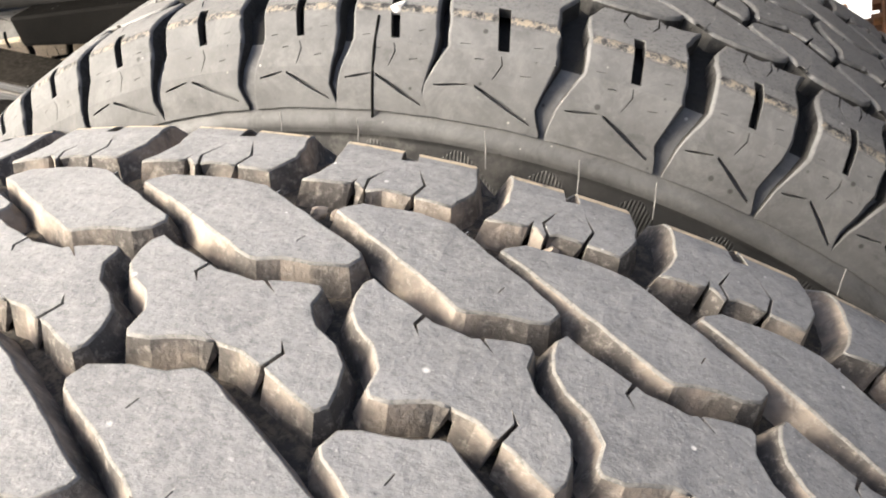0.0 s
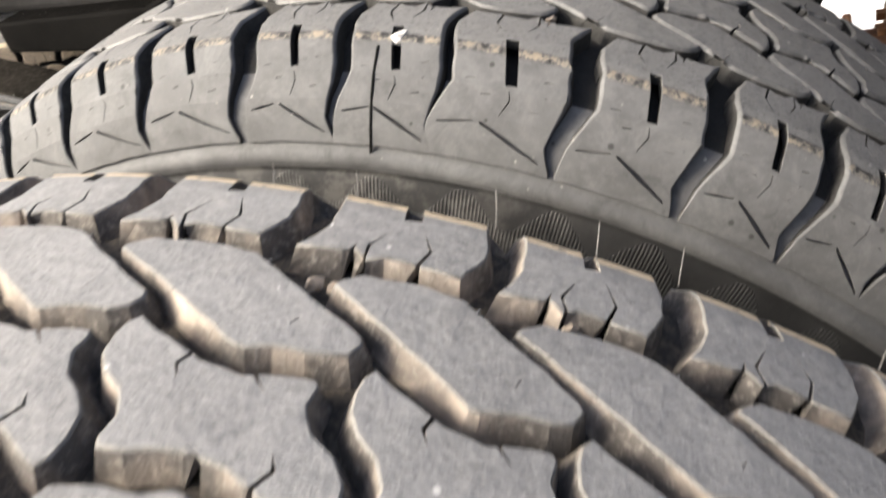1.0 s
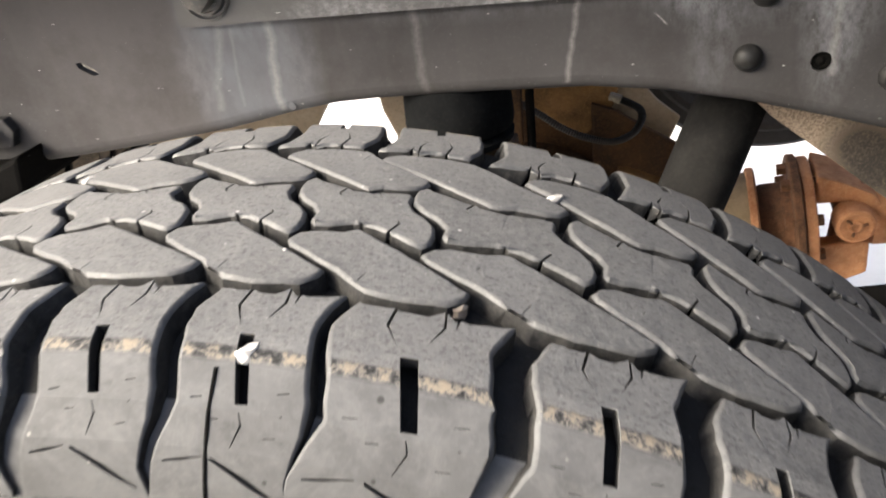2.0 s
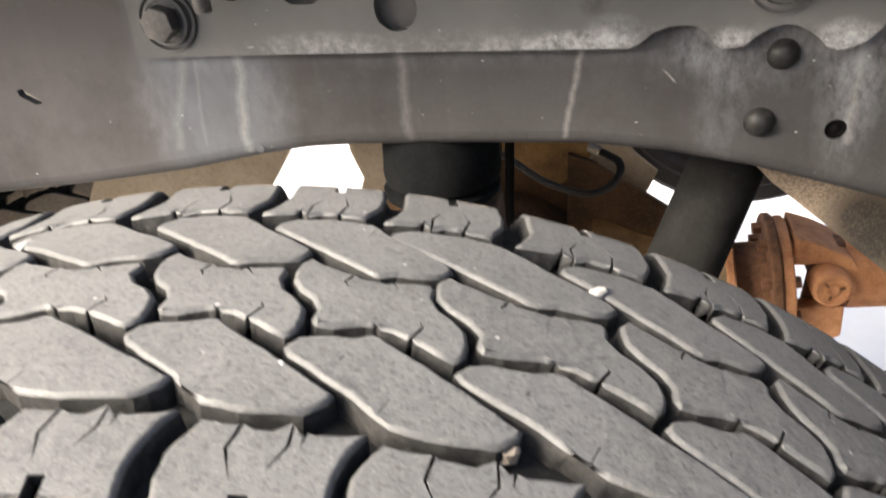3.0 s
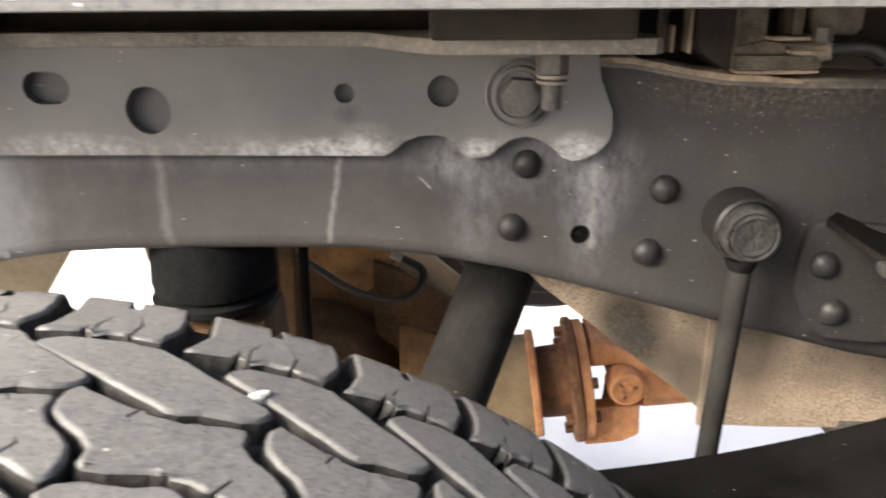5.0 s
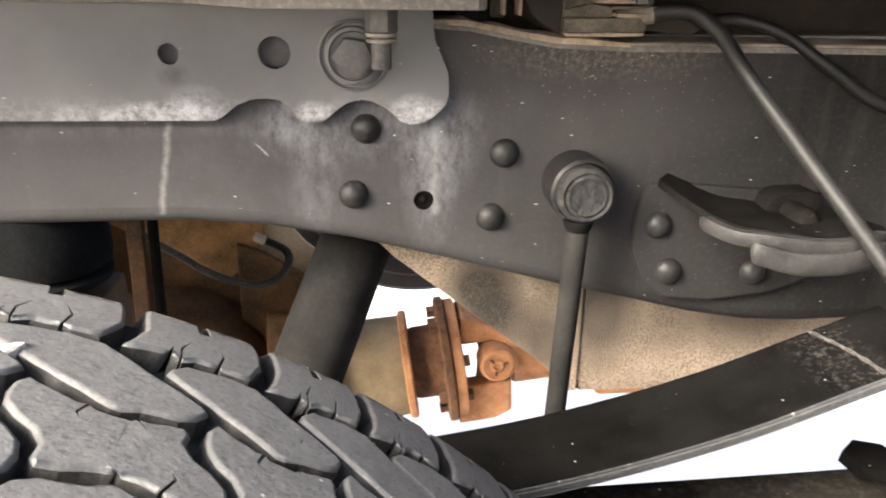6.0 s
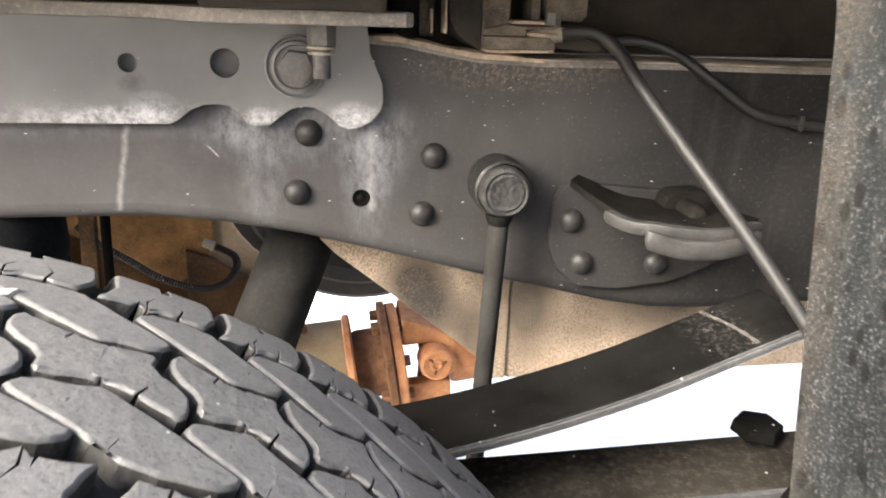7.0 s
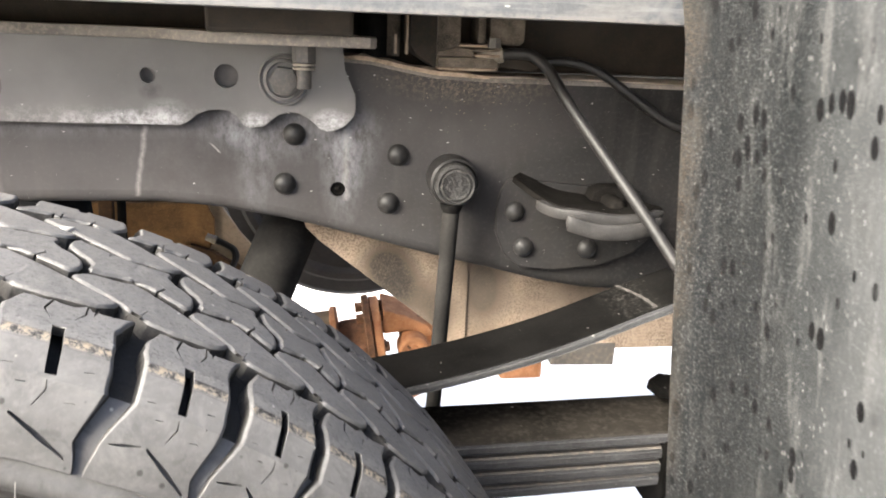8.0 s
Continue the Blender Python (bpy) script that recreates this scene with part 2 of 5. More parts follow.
def make_frame_paint():
    m = Mat("chassis_black_paint", 0.55, spec=0.18)
    vec = m.coord(shift=False)
    n = m.noise(9, 4, vec=vec)
    f = m.noise(300, 5, 0.75, vec=vec)
    streak = m.noise(60, 4, vec=m.coord((1.0, 1.0, 0.09), False), dist=0.3)
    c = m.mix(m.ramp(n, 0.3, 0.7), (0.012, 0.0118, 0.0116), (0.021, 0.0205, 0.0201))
    # light that falls off towards the right is put into the paint colour
    light_pool = m.mul(m.near(-0.08, 0.79, 0.56, 0.42), m.ramp(n, 0.2, 0.6, 0.75, 1.0))
    c = m.mix(m.mul(light_pool, 0.68), c, (0.098, 0.0935, 0.0935))
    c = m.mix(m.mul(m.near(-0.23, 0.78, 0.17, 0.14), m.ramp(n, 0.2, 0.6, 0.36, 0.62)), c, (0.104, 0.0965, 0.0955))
    # light put into the web's colour where it shows through the plate's holes
    for x, z, r in ((0.1588, 0.8398, 0.012), (0.1028, 0.8390, 0.008), (-0.0109, 0.8293, 0.018), (-0.0690, 0.8422, 0.016), (-0.1138, 0.8429, 0.010)):
        c = m.mix(m.mul(m.near(x, z, r, r), 0.7), c, (0.135, 0.129, 0.124))
    c = m.mix(m.mul(m.ramp(streak, 0.53, 0.75), 0.08), c, (0.15, 0.14, 0.125))
    c = m.mix(m.mul(m.ramp(f, 0.52, 0.75), 0.14), c, (0.15, 0.14, 0.13))
    stain = m.noise(22, 5, 0.7, vec=vec)
    c = m.mix(m.mul(m.ramp(stain, 0.46, 0.68), 0.28), c, (0.030, 0.026, 0.023))
    # web lightened in the colour at its upper right too
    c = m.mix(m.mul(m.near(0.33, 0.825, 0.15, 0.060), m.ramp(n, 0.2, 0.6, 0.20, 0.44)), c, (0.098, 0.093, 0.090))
    c = m.mix(m.mul(m.mul(m.near(0.345, 0.842, 0.085, 0.022), m.ramp(f, 0.46, 0.62)), 0.55), c, (0.20, 0.165, 0.125))
    c = m.mix(m.mul(m.mul(specks(m, 330, 0.12, 0.20, vec, 0.62), m.near(0.345, 0.836, 0.10, 0.045)), 0.55), c, (0.34, 0.28, 0.20))
    # chalky salt stains below the reinforcement plate and round the rivets
    blot = m.noise(120, 6, 0.78, vec=m.coord((1, 1, 0.55), False))
    film = m.mul(m.ramp(m.axis("X"), -0.200, -0.176), m.ramp(m.axis("X"), -0.122, -0.086, 1, 0))
    film = m.mul(film, m.ramp(m.noise(24, 5, 0.7, vec=m.coord((1, 1, 0.5), False)), 0.28, 0.66, 0.30, 0.85))
    c = m.mix(m.mul(film, m.ramp(m.axis("Z"), 0.715, 0.738)), c, (0.150, 0.158, 0.173))
    for x, z, rx, rz, k in (
        (-0.190, 0.765, 0.020, 0.050, 0.45), (-0.150, 0.797, 0.034, 0.010, 0.5), (-0.105, 0.772, 0.024, 0.045, 0.40),
        (0.245, 0.77, 0.020, 0.055, 0.75), (0.178, 0.775, 0.020, 0.060, 0.42), (0.20, 0.80, 0.09, 0.03, 0.6),
        (0.165, 0.80, 0.02, 0.018, 0.9), (0.255, 0.79, 0.025, 0.04, 0.6), (0.04, 0.80, 0.12, 0.012, 0.3),
    ):
        c = m.mix(m.mul(m.mul(m.near(x, z, rx, rz), m.ramp(blot, 0.34, 0.70)), 0.62 * k), c, (0.25, 0.255, 0.27))
    for x0, z0, x1, z1, w, k in ((-0.0140, 0.803, -0.0115, 0.742, 0.0040, 0.17), (0.0985, 0.8015, 0.0862, 0.7445, 0.0024, 0.36), (-0.1605, 0.803, -0.1800, 0.735, 0.0040, 0.17), (-0.1530, 0.800, -0.1580, 0.738, 0.0016, 0.12), (-0.1218, 0.803, -0.1278, 0.733, 0.0044, 0.36), (0.2485, 0.802, 0.2460, 0.742, 0.0030, 0.25), (0.1440, 0.7885, 0.1520, 0.7800, 0.0010, 0.6)):
        c = m.mix(m.mul(m.mul(m.stroke(x0, z0, x1, z1, w), m.ramp(f, 0.30, 0.56, 0.35, 1.0)), k), c, (0.42, 0.405, 0.385))
    c = m.mix(m.mul(specks(m, 95, 0.04, 0.07, m.coord((0.7, 1, 2.0), False), 0.50), 0.7), c, (0.55, 0.54, 0.52))
    c = m.mix(m.mul(specks(m, 260, 0.06, 0.10, vec, 0.70), 0.5), c, (0.45, 0.44, 0.42))
    c = m.mix(m.mul(specks(m, 55, 0.03, 0.05, m.coord((0.35, 1, 3.0), False), 0.52), 0.8), c, (0.60, 0.60, 0.60))
    m.colour(c)
    m.rough(m.ramp(f, 0.3, 0.7, 0.40, 0.60))
    m.bump(f, 0.15, 0.0005).bump(n, 0.2, 0.002)
    return m


def make_plate_paint():
    m = Mat("reinforcement_plate_paint", 0.55, spec=0.25)
    vec = m.coord(shift=False)
    n = m.noise(11, 4, vec=vec)
    f = m.noise(300, 5, 0.75, vec=vec)
    blot = m.noise(150, 6, 0.78, vec=vec)
    c = m.mix(m.ramp(n, 0.3, 0.7), (0.112, 0.109, 0.107), (0.152, 0.148, 0.144))
    c = m.mix(m.mul(m.ramp(f, 0.52, 0.75), 0.15), c, (0.20, 0.19, 0.18))
    c = m.mix(m.mul(m.ramp(m.axis("X"), -0.20, -0.03, 1, 0), 0.85), c, (0.080, 0.077, 0.0755))
    low = m.mul(m.ramp(m.axis("Z"), 0.803, 0.818, 1, 0), m.ramp(m.axis("X"), -0.15, 0.02))
    c = m.mix(m.mul(m.mul(low, m.ramp(blot, 0.46, 0.60)), 0.30), c, (0.42, 0.41, 0.40))
    for x, z, rx, rz, k in ((0.098, 0.8065, 0.040, 0.0085, 1.25), (0.237, 0.806, 0.018, 0.013, 1.25), (0.055, 0.806, 0.03, 0.007, 0.5), (0.18, 0.806, 0.014, 0.009, 1.0), (-0.06, 0.808, 0.05, 0.010, 0.5), (0.115, 0.812, 0.02, 0.012, 0.5)):
        c = m.mix(m.mul(m.mul(m.near(x, z, rx, rz), m.ramp(blot, 0.36, 0.64)), 0.7 * k), c, (0.46, 0.46, 0.47))
    c = m.mix(m.mul(m.mul(m.near(0.104, 0.828, 0.010, 0.008), m.ramp(blot, 0.3, 0.6)), 0.5), c, (0.04, 0.038, 0.036))
    c = m.mix(m.mul(specks(m, 100, 0.05, 0.08, m.coord((0.6, 1, 2.2), False), 0.42), 0.8), c, (0.6, 0.59, 0.57))
    c = m.mix(m.mul(specks(m, 55, 0.03, 0.05, m.coord((0.35, 1, 3.0), False), 0.45), 0.8), c, (0.62, 0.61, 0.60))
    m.colour(c)
    m.rough(m.ramp(f, 0.3, 0.7, 0.40, 0.60))
    m.bump(f, 0.15, 0.0005).bump(n, 0.2, 0.002)
    return m


def make_plain(name, a, b, dust=(0.3, 0.26, 0.2), k=0.3, rough=0.6, metal=0.0, scale=25, speck=0.0, relief=0.3, topdust=0.0, spec=0.3):
    """Paint, rust or rubber: two tones in large patches, fine dust, optional light specks, and dust that lies on upward faces."""
    m = Mat(name, rough, metal, spec)
    n = m.noise(scale, 5, 0.65)
    f = m.noise(scale * 14, 4, 0.7)
    c = m.mix(m.ramp(n, 0.32, 0.68), a, b)
    c = m.mix(m.mul(m.ramp(f, 0.48, 0.75), k), c, dust)
    if speck:
        c = m.mix(m.mul(specks(m, 110, 0.06, 0.10), speck), c, (0.6, 0.58, 0.55))
    if topdust:
        g = m.node("ShaderNodeNewGeometry")
        sp = m.node("ShaderNodeSeparateXYZ")
        m.link(g.outputs["Normal"], sp.inputs[0])
        c = m.mix(m.mul(m.mul(m.ramp(sp.outputs["Z"], 0.55, 0.9), m.ramp(n, 0.30, 0.56)), topdust), c, dust)
    m.colour(c)
    m.rough(m.ramp(f, 0.3, 0.7, rough - 0.1, min(1.0, rough + 0.12)))
    m.bump(n, relief, 0.0015).bump(f, relief, 0.0005)
    return m


frame_paint = make_frame_paint()
plate_paint = make_plate_paint()
flange_paint = make_plain("dusty_flange_paint", (0.085, 0.080, 0.074), (0.200, 0.181, 0.159), (0.55, 0.46, 0.36), 0.32, 0.7, scale=24, relief=0.5, topdust=1.0)
black_steel = make_plain("black_spring_steel", (0.0022, 0.0021, 0.0020), (0.0055, 0.0052, 0.0049), (0.10, 0.09, 0.08), 0.05, 0.7, speck=0.6, scale=18, spec=0.05)
leaf_dust = make_plain("dusty_black_leaf", (0.004, 0.0038, 0.0035), (0.026, 0.023, 0.0195), (0.11, 0.098, 0.083), 0.25, 0.8, speck=0.4, scale=13, spec=0.06)
rub_chalk = make_plain("chalky_rub_mark", (0.010, 0.0095, 0.009), (0.085, 0.080, 0.074), (0.20, 0.19, 0.175), 0.5, 0.8, scale=160, spec=0.1)
cast_cap = make_plain("rough_cast_steel", (0.0090, 0.0088, 0.0086), (0.036, 0.035, 0.034), (0.12, 0.114, 0.108), 0.35, 0.6, scale=150, relief=1.0, speck=0.5, spec=0.25)
cast_cap.bump(cast_cap.noise(260, 3, 0.6), 1.0, 0.0022)
black_steel.b.inputs["Specular IOR Level"].default_value = 0.25
grey_steel = make_plain("dusty_spring_steel", (0.05, 0.047, 0.044), (0.10, 0.092, 0.082), (0.24, 0.20, 0.15), 0.5, 0.7, scale=14)
edge_steel = make_plain("lit_leaf_edge", (0.022, 0.0225, 0.0235), (0.046, 0.0465, 0.048), (0.15, 0.145, 0.14), 0.3, 0.7, speck=0.4)
rivet_paint = make_plain("dark_rivet_paint", (0.0090, 0.0088, 0.0087), (0.018, 0.0175, 0.0170), (0.12, 0.11, 0.10), 0.18, 0.5)
bolt_steel = make_plain("painted_bolt", (0.055, 0.052, 0.05), (0.10, 0.095, 0.09), (0.24, 0.21, 0.17), 0.4, 0.5)
zinc = make_plain("dusty_zinc", (0.10, 0.088, 0.072), (0.32, 0.285, 0.235), (0.50, 0.42, 0.32), 0.5, 0.5, 0.15, 70)
rust = make_plain("orange_rust", (0.27, 0.108, 0.045), (0.50, 0.24, 0.115), (0.60, 0.39, 0.24), 0.45, 0.85, scale=40, relief=0.5)
brown = make_plain("brown_muddy_casting", (0.020, 0.0105, 0.0050), (0.085, 0.042, 0.016), (0.20, 0.115, 0.052), 0.4, 0.85, scale=22, relief=0.6)
muddy = make_plain("orange_brown_mud", (0.075, 0.038, 0.013), (0.23, 0.125, 0.048), (0.32, 0.20, 0.095), 0.4, 0.85, scale=30, relief=0.6)
drum_grey = make_plain("dusty_grey_drum", (0.022, 0.021, 0.020), (0.045, 0.043, 0.041), (0.10, 0.09, 0.08), 0.25, 0.7, scale=14)
bracket_dust = make_plain("dusty_brown_steel", (0.034, 0.028, 0.022), (0.135, 0.113, 0.089), (0.42, 0.35, 0.27), 0.40, 0.75, scale=85, topdust=0.9)
pale_dust = make_plain("caked_pale_dust", (0.17, 0.128, 0.093), (0.52, 0.41, 0.31), (0.11, 0.083, 0.062), 0.6, 0.9, scale=90, relief=0.6)
housing_mud = make_plain("brown_housing_mud", (0.15, 0.108, 0.062), (0.26, 0.195, 0.12), (0.36, 0.28, 0.19), 0.4, 0.85, scale=26, relief=0.5)
dark_rust = make_plain("dark_pitted_rust", (0.050, 0.024, 0.013), (0.20, 0.092, 0.045), (0.36, 0.22, 0.13), 0.5, 0.85, scale=70, relief=0.8)
worn_grey = make_plain("worn_grey_edge", (0.0085, 0.0083, 0.0081), (0.029, 0.0280, 0.0272), (0.13, 0.122, 0.115), 0.22, 0.6, scale=60, speck=0.6, spec=0.25)
gritty = make_plain("gritty_black_paint", (0.0032, 0.0030, 0.0029), (0.0100, 0.0093, 0.0086), (0.15, 0.130, 0.105), 0.10, 0.7, scale=60, speck=0.9, relief=0.35, spec=0.12)
shock_paint = make_plain("dusty_black_tube", (0.012, 0.0117, 0.0113), (0.027, 0.0258, 0.0243), (0.08, 0.07, 0.06), 0.12, 0.85, scale=22, speck=0.4, spec=0.1)
stop_rubber = make_plain("dusty_stop_rubber", (0.0050, 0.0053, 0.0056), (0.012, 0.0125, 0.0128), (0.07, 0.068, 0.064), 0.12, 0.7, scale=25, spec=0.12)
tan = make_plain("tan_dried_mud", (0.30, 0.235, 0.165), (0.40, 0.33, 0.245), (0.16, 0.13, 0.095), 0.5, 0.9, scale=16, relief=0.5)



def make_helper_paint():
    """Black leaf paint with grey scuffs and a chalky smear where the leaf rubs its stop."""
    m = Mat("black_leaf_paint", 0.7, spec=0.12)
    vec = m.coord(shift=False)
    n = m.noise(20, 5, 0.65, vec=vec)
    f = m.noise(330, 5, 0.75, vec=vec)
    c = m.mix(m.ramp(n, 0.3, 0.7), (0.0024, 0.0023, 0.0022), (0.0075, 0.0071, 0.0067))
    c = m.mix(m.mul(m.mul(m.near(0.456, 0.690, 0.022, 0.022), m.ramp(f, 0.50, 0.66)), 0.30), c, (0.10, 0.094, 0.085))
    c = m.mix(m.mul(m.ramp(f, 0.60, 0.75), 0.20), c, (0.10, 0.092, 0.083))
    c = m.mix(m.mul(specks(m, 140, 0.06, 0.10, vec, 0.6), 0.7), c, (0.40, 0.38, 0.35))
    m.colour(c)
    m.rough(m.ramp(f, 0.3, 0.7, 0.55, 0.8))
    m.bump(f, 0.3, 0.0006).bump(n, 0.2, 0.002)
    return m


helper_paint = make_helper_paint()


def make_tank_mud():
    """Dried mud with fine dark pitting and soft soot patches."""
    m = Mat("sooty_dried_mud", 0.9)
    vec = m.coord(shift=False)
    n = m.noise(14, 5, vec=vec)
    f = m.noise(520, 4, 0.8, vec=vec)
    c = m.mix(m.ramp(n, 0.32, 0.68), (0.300, 0.228, 0.165), (0.420, 0.332, 0.252))
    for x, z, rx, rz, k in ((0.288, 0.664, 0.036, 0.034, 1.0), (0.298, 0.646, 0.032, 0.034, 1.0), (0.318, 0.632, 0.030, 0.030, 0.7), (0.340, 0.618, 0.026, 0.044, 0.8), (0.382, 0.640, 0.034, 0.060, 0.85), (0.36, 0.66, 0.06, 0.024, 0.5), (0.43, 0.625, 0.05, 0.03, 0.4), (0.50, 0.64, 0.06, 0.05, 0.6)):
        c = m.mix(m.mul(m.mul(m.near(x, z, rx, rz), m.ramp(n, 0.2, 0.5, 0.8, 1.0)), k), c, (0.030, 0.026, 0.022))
    c = m.mix(m.mul(m.mul(m.ramp(f, 0.47, 0.56), m.ramp(m.noise(30, 3, vec=vec), 0.34, 0.55, 0.35, 1.0)), 0.7), c, (0.095, 0.072, 0.052))
    c = m.mix(m.mul(m.ramp(f, 0.56, 0.70), 0.4), c, (0.16, 0.13, 0.095))
    m.colour(c).bump(f, 0.9, 0.0012).bump(n, 0.3, 0.002)
    return m


tank_mud = make_tank_mud()
rubber_black = make_plain("black_rubber", (0.004, 0.004, 0.004), (0.009, 0.0088, 0.0085), (0.06, 0.054, 0.047), 0.10, 0.6, scale=30, spec=0.10)
hose_rubber = make_plain("grey_black_hose", (0.0065, 0.0064, 0.0063), (0.014, 0.0136, 0.0132), (0.12, 0.11, 0.10), 0.14, 0.5, scale=40, speck=0.5, spec=0.35)


def make_sill():
    """Scuffed blue-grey steel with tan dust, long scrapes and bright chips."""
    m = Mat("scuffed_sill_paint", 0.6)
    vec = m.coord(shift=False)
    n = m.noise(9, 5, 0.65, vec=vec)
    f = m.noise(240, 4, 0.75, vec=vec)
    scrape = m.noise(70, 5, 0.75, vec=m.coord((0.12, 1, 1.3), False))
    blot = m.noise(28, 6, 0.7, vec=m.coord((0.6, 1, 1), False), dist=0.6)
    c = m.mix(m.ramp(n, 0.3, 0.7), (0.040, 0.0445, 0.051), (0.085, 0.090, 0.097))
    c = m.mix(m.mul(m.ramp(blot, 0.45, 0.62), 0.40), c, (0.150, 0.146, 0.139))
    c = m.mix(m.mul(m.ramp(scrape, 0.52, 0.64), 0.45), c, (0.17, 0.172, 0.175))
    c = m.mix(m.mul(m.ramp(scrape, 0.36, 0.46, 1, 0), 0.6), c, (0.045, 0.048, 0.052))
    c = m.mix(m.mul(m.ramp(f, 0.40, 0.75), 0.25), c, (0.235, 0.23, 0.225))
    c = m.mix(m.mul(m.ramp(m.axis("Z"), 0.8895, 0.8935, 1, 0), m.ramp(f, 0.35, 0.55)), c, (0.145, 0.140, 0.134))
    c = m.mix(m.mul(specks(m, 75, 0.07, 0.12, m.coord((0.5, 1, 1.6), False), 0.55), 0.8), c, (0.5, 0.49, 0.47))
    m.colour(c)
    m.rough(m.ramp(f, 0.3, 0.7, 0.45, 0.75))
    m.bump(f, 0.3, 0.0006).bump(scrape, 0.3, 0.0008)
    return m


sill_paint = make_sill()
dark_timber = make_plain("dark_bolster", (0.010, 0.0085, 0.0070), (0.032, 0.0250, 0.0185), (0.12, 0.09, 0.06), 0.18, 0.8, scale=25)
stone_mat = make_plain("pale_stone", (0.42, 0.40, 0.37), (0.52, 0.50, 0.47), (0.5, 0.45, 0.38), 0.3, 0.8, scale=120)
grit_mat = make_plain("beige_stone", (0.28, 0.23, 0.18), (0.38, 0.32, 0.26), (0.3, 0.24, 0.18), 0.4, 0.85, scale=120)
hair_mat = make_plain("pale_rubber_hair", (0.13, 0.125, 0.12), (0.20, 0.195, 0.19), rough=0.5)
concrete = make_plain("pale_concrete", (0.79, 0.766, 0.728), (0.84, 0.817, 0.778), (0.70, 0.677, 0.64), 0.3, 0.9, scale=3)


def make_flap():
    m = Mat("speckled_flap_rubber", 0.62, spec=0.2)
    vec = m.coord(shift=False)
    n = m.noise(14, 5, 0.7, vec=vec)
    broad = m.noise(24, 4, 0.65, vec=m.coord((1, 1, 0.10), False), dist=0.4)
    streak = m.noise(75, 5, 0.7, vec=m.coord((1, 1, 0.12), False), dist=0.3)
    f = m.noise(330, 5, 0.75, vec=vec)
    c = m.mix(m.ramp(n, 0.3, 0.7), (0.0026, 0.0036, 0.0040), (0.0068, 0.0086, 0.0093))
    c = m.mix(m.mul(m.ramp(broad, 0.46, 0.60), 0.6), c, (0.022, 0.0238, 0.0242))
    c = m.mix(m.mul(m.ramp(streak, 0.52, 0.62), 0.55), c, (0.085, 0.086, 0.084))
    c = m.mix(m.mul(m.ramp(f, 0.47, 0.57), 0.5), c, (0.026, 0.0278, 0.0280))
    for scale, lo, hi, few, k in ((150, 0.05, 0.11, 0.60, 0.6), (260, 0.07, 0.14, 0.62, 0.55), (420, 0.14, 0.26, 0.60, 0.6), (60, 0.022, 0.045, 0.80, 0.85)):
        c = m.mix(m.mul(specks(m, scale, lo, hi, m.coord((1, 1, 0.38), False), few), k), c, (0.21, 0.21, 0.206))
    # darker towards the inner edge, paler and greyer outwards
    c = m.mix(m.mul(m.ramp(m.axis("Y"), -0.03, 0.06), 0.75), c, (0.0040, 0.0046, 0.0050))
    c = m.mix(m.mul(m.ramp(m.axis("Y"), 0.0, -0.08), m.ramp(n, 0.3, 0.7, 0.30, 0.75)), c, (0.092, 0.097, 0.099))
    pits = specks(m, 135, 0.32, 0.37, m.coord((1, 1.0, 0.50), False), 0.50)
    crust = m.noise(620, 4, 0.8, vec=vec)
    c = m.mix(m.mul(m.mul(m.ramp(crust, 0.54, 0.63), m.ramp(n, 0.3, 0.6, 0.3, 1.0)), 0.45), c, (0.13, 0.132, 0.130))
    pits = m.mul(pits, m.ramp(m.noise(20, 2, vec=vec), 0.34, 0.40))
    c = m.mix(pits, c, (0.003, 0.003, 0.0033))
    mud = m.noise(800, 4, 0.8, vec=vec)
    edge = m.mul(m.ramp(m.axis("Y"), 0.080, 0.096), m.ramp(m.noise(30, 3, vec=vec), 0.3, 0.6))
    c = m.mix(m.mul(edge, m.ramp(mud, 0.44, 0.60)), c, (0.036, 0.028, 0.020))
    m.colour(c)
    m.rough(m.ramp(f, 0.3, 0.7, 0.5, 0.75))
    m.bump(f, 0.4, 0.0008).bump(crust, 0.4, 0.0006).bump(n, 0.3, 0.002).bump(pits, -0.8, 0.001)
    return m


flap_rubber = make_flap()


# ---- mesh helpers ----
def mesh_of(name, bm, *mats):
    me = bpy.data.meshes.new(name)
    bm.to_mesh(me)
    bm.free()
    for m in mats:
        me.materials.append(m.m)
    return me


def part(name, bm, mat, parent=None, label="", smooth=None):
    """Link a bmesh as one mesh object under a thing or a part."""
    mats = mat if isinstance(mat, tuple) else (mat,)
    if smooth is not None:
        for f in bm.faces:
            f.smooth = True
        for e in bm.edges:
            if len(e.link_faces) == 2 and e.calc_face_angle(0) > radians(smooth):
                e.smooth = False
    ob = new(name, mesh_of(name, bm, *mats))
    if parent is not None:
        ob.parent = parent
    if label:
        tagged(ob, label)
    return ob


def thing(name, label, category, group="", kind=""):
    return tagged(new(name), label, category, group, kind)


def bevel(bm, width, seg=2, angle=40):
    es = [e for e in bm.edges if len(e.link_faces) == 2 and e.calc_face_angle(0) > radians(angle)]
    bmesh.ops.bevel(bm, geom=es, offset=width, segments=seg, affect="EDGES", profile=0.6, clamp_overlap=True)
    return bm


def box(x0, x1, y0, y1, z0, z1, r=0.0, seg=2):
    bm = bmesh.new()
    bmesh.ops.create_cube(bm, size=1)
    for v in bm.verts:
        v.co = ((x0 + x1) / 2 + v.co.x * (x1 - x0), (y0 + y1) / 2 + v.co.y * (y1 - y0), (z0 + z1) / 2 + v.co.z * (z1 - z0))
    return bevel(bm, r, seg) if r else bm


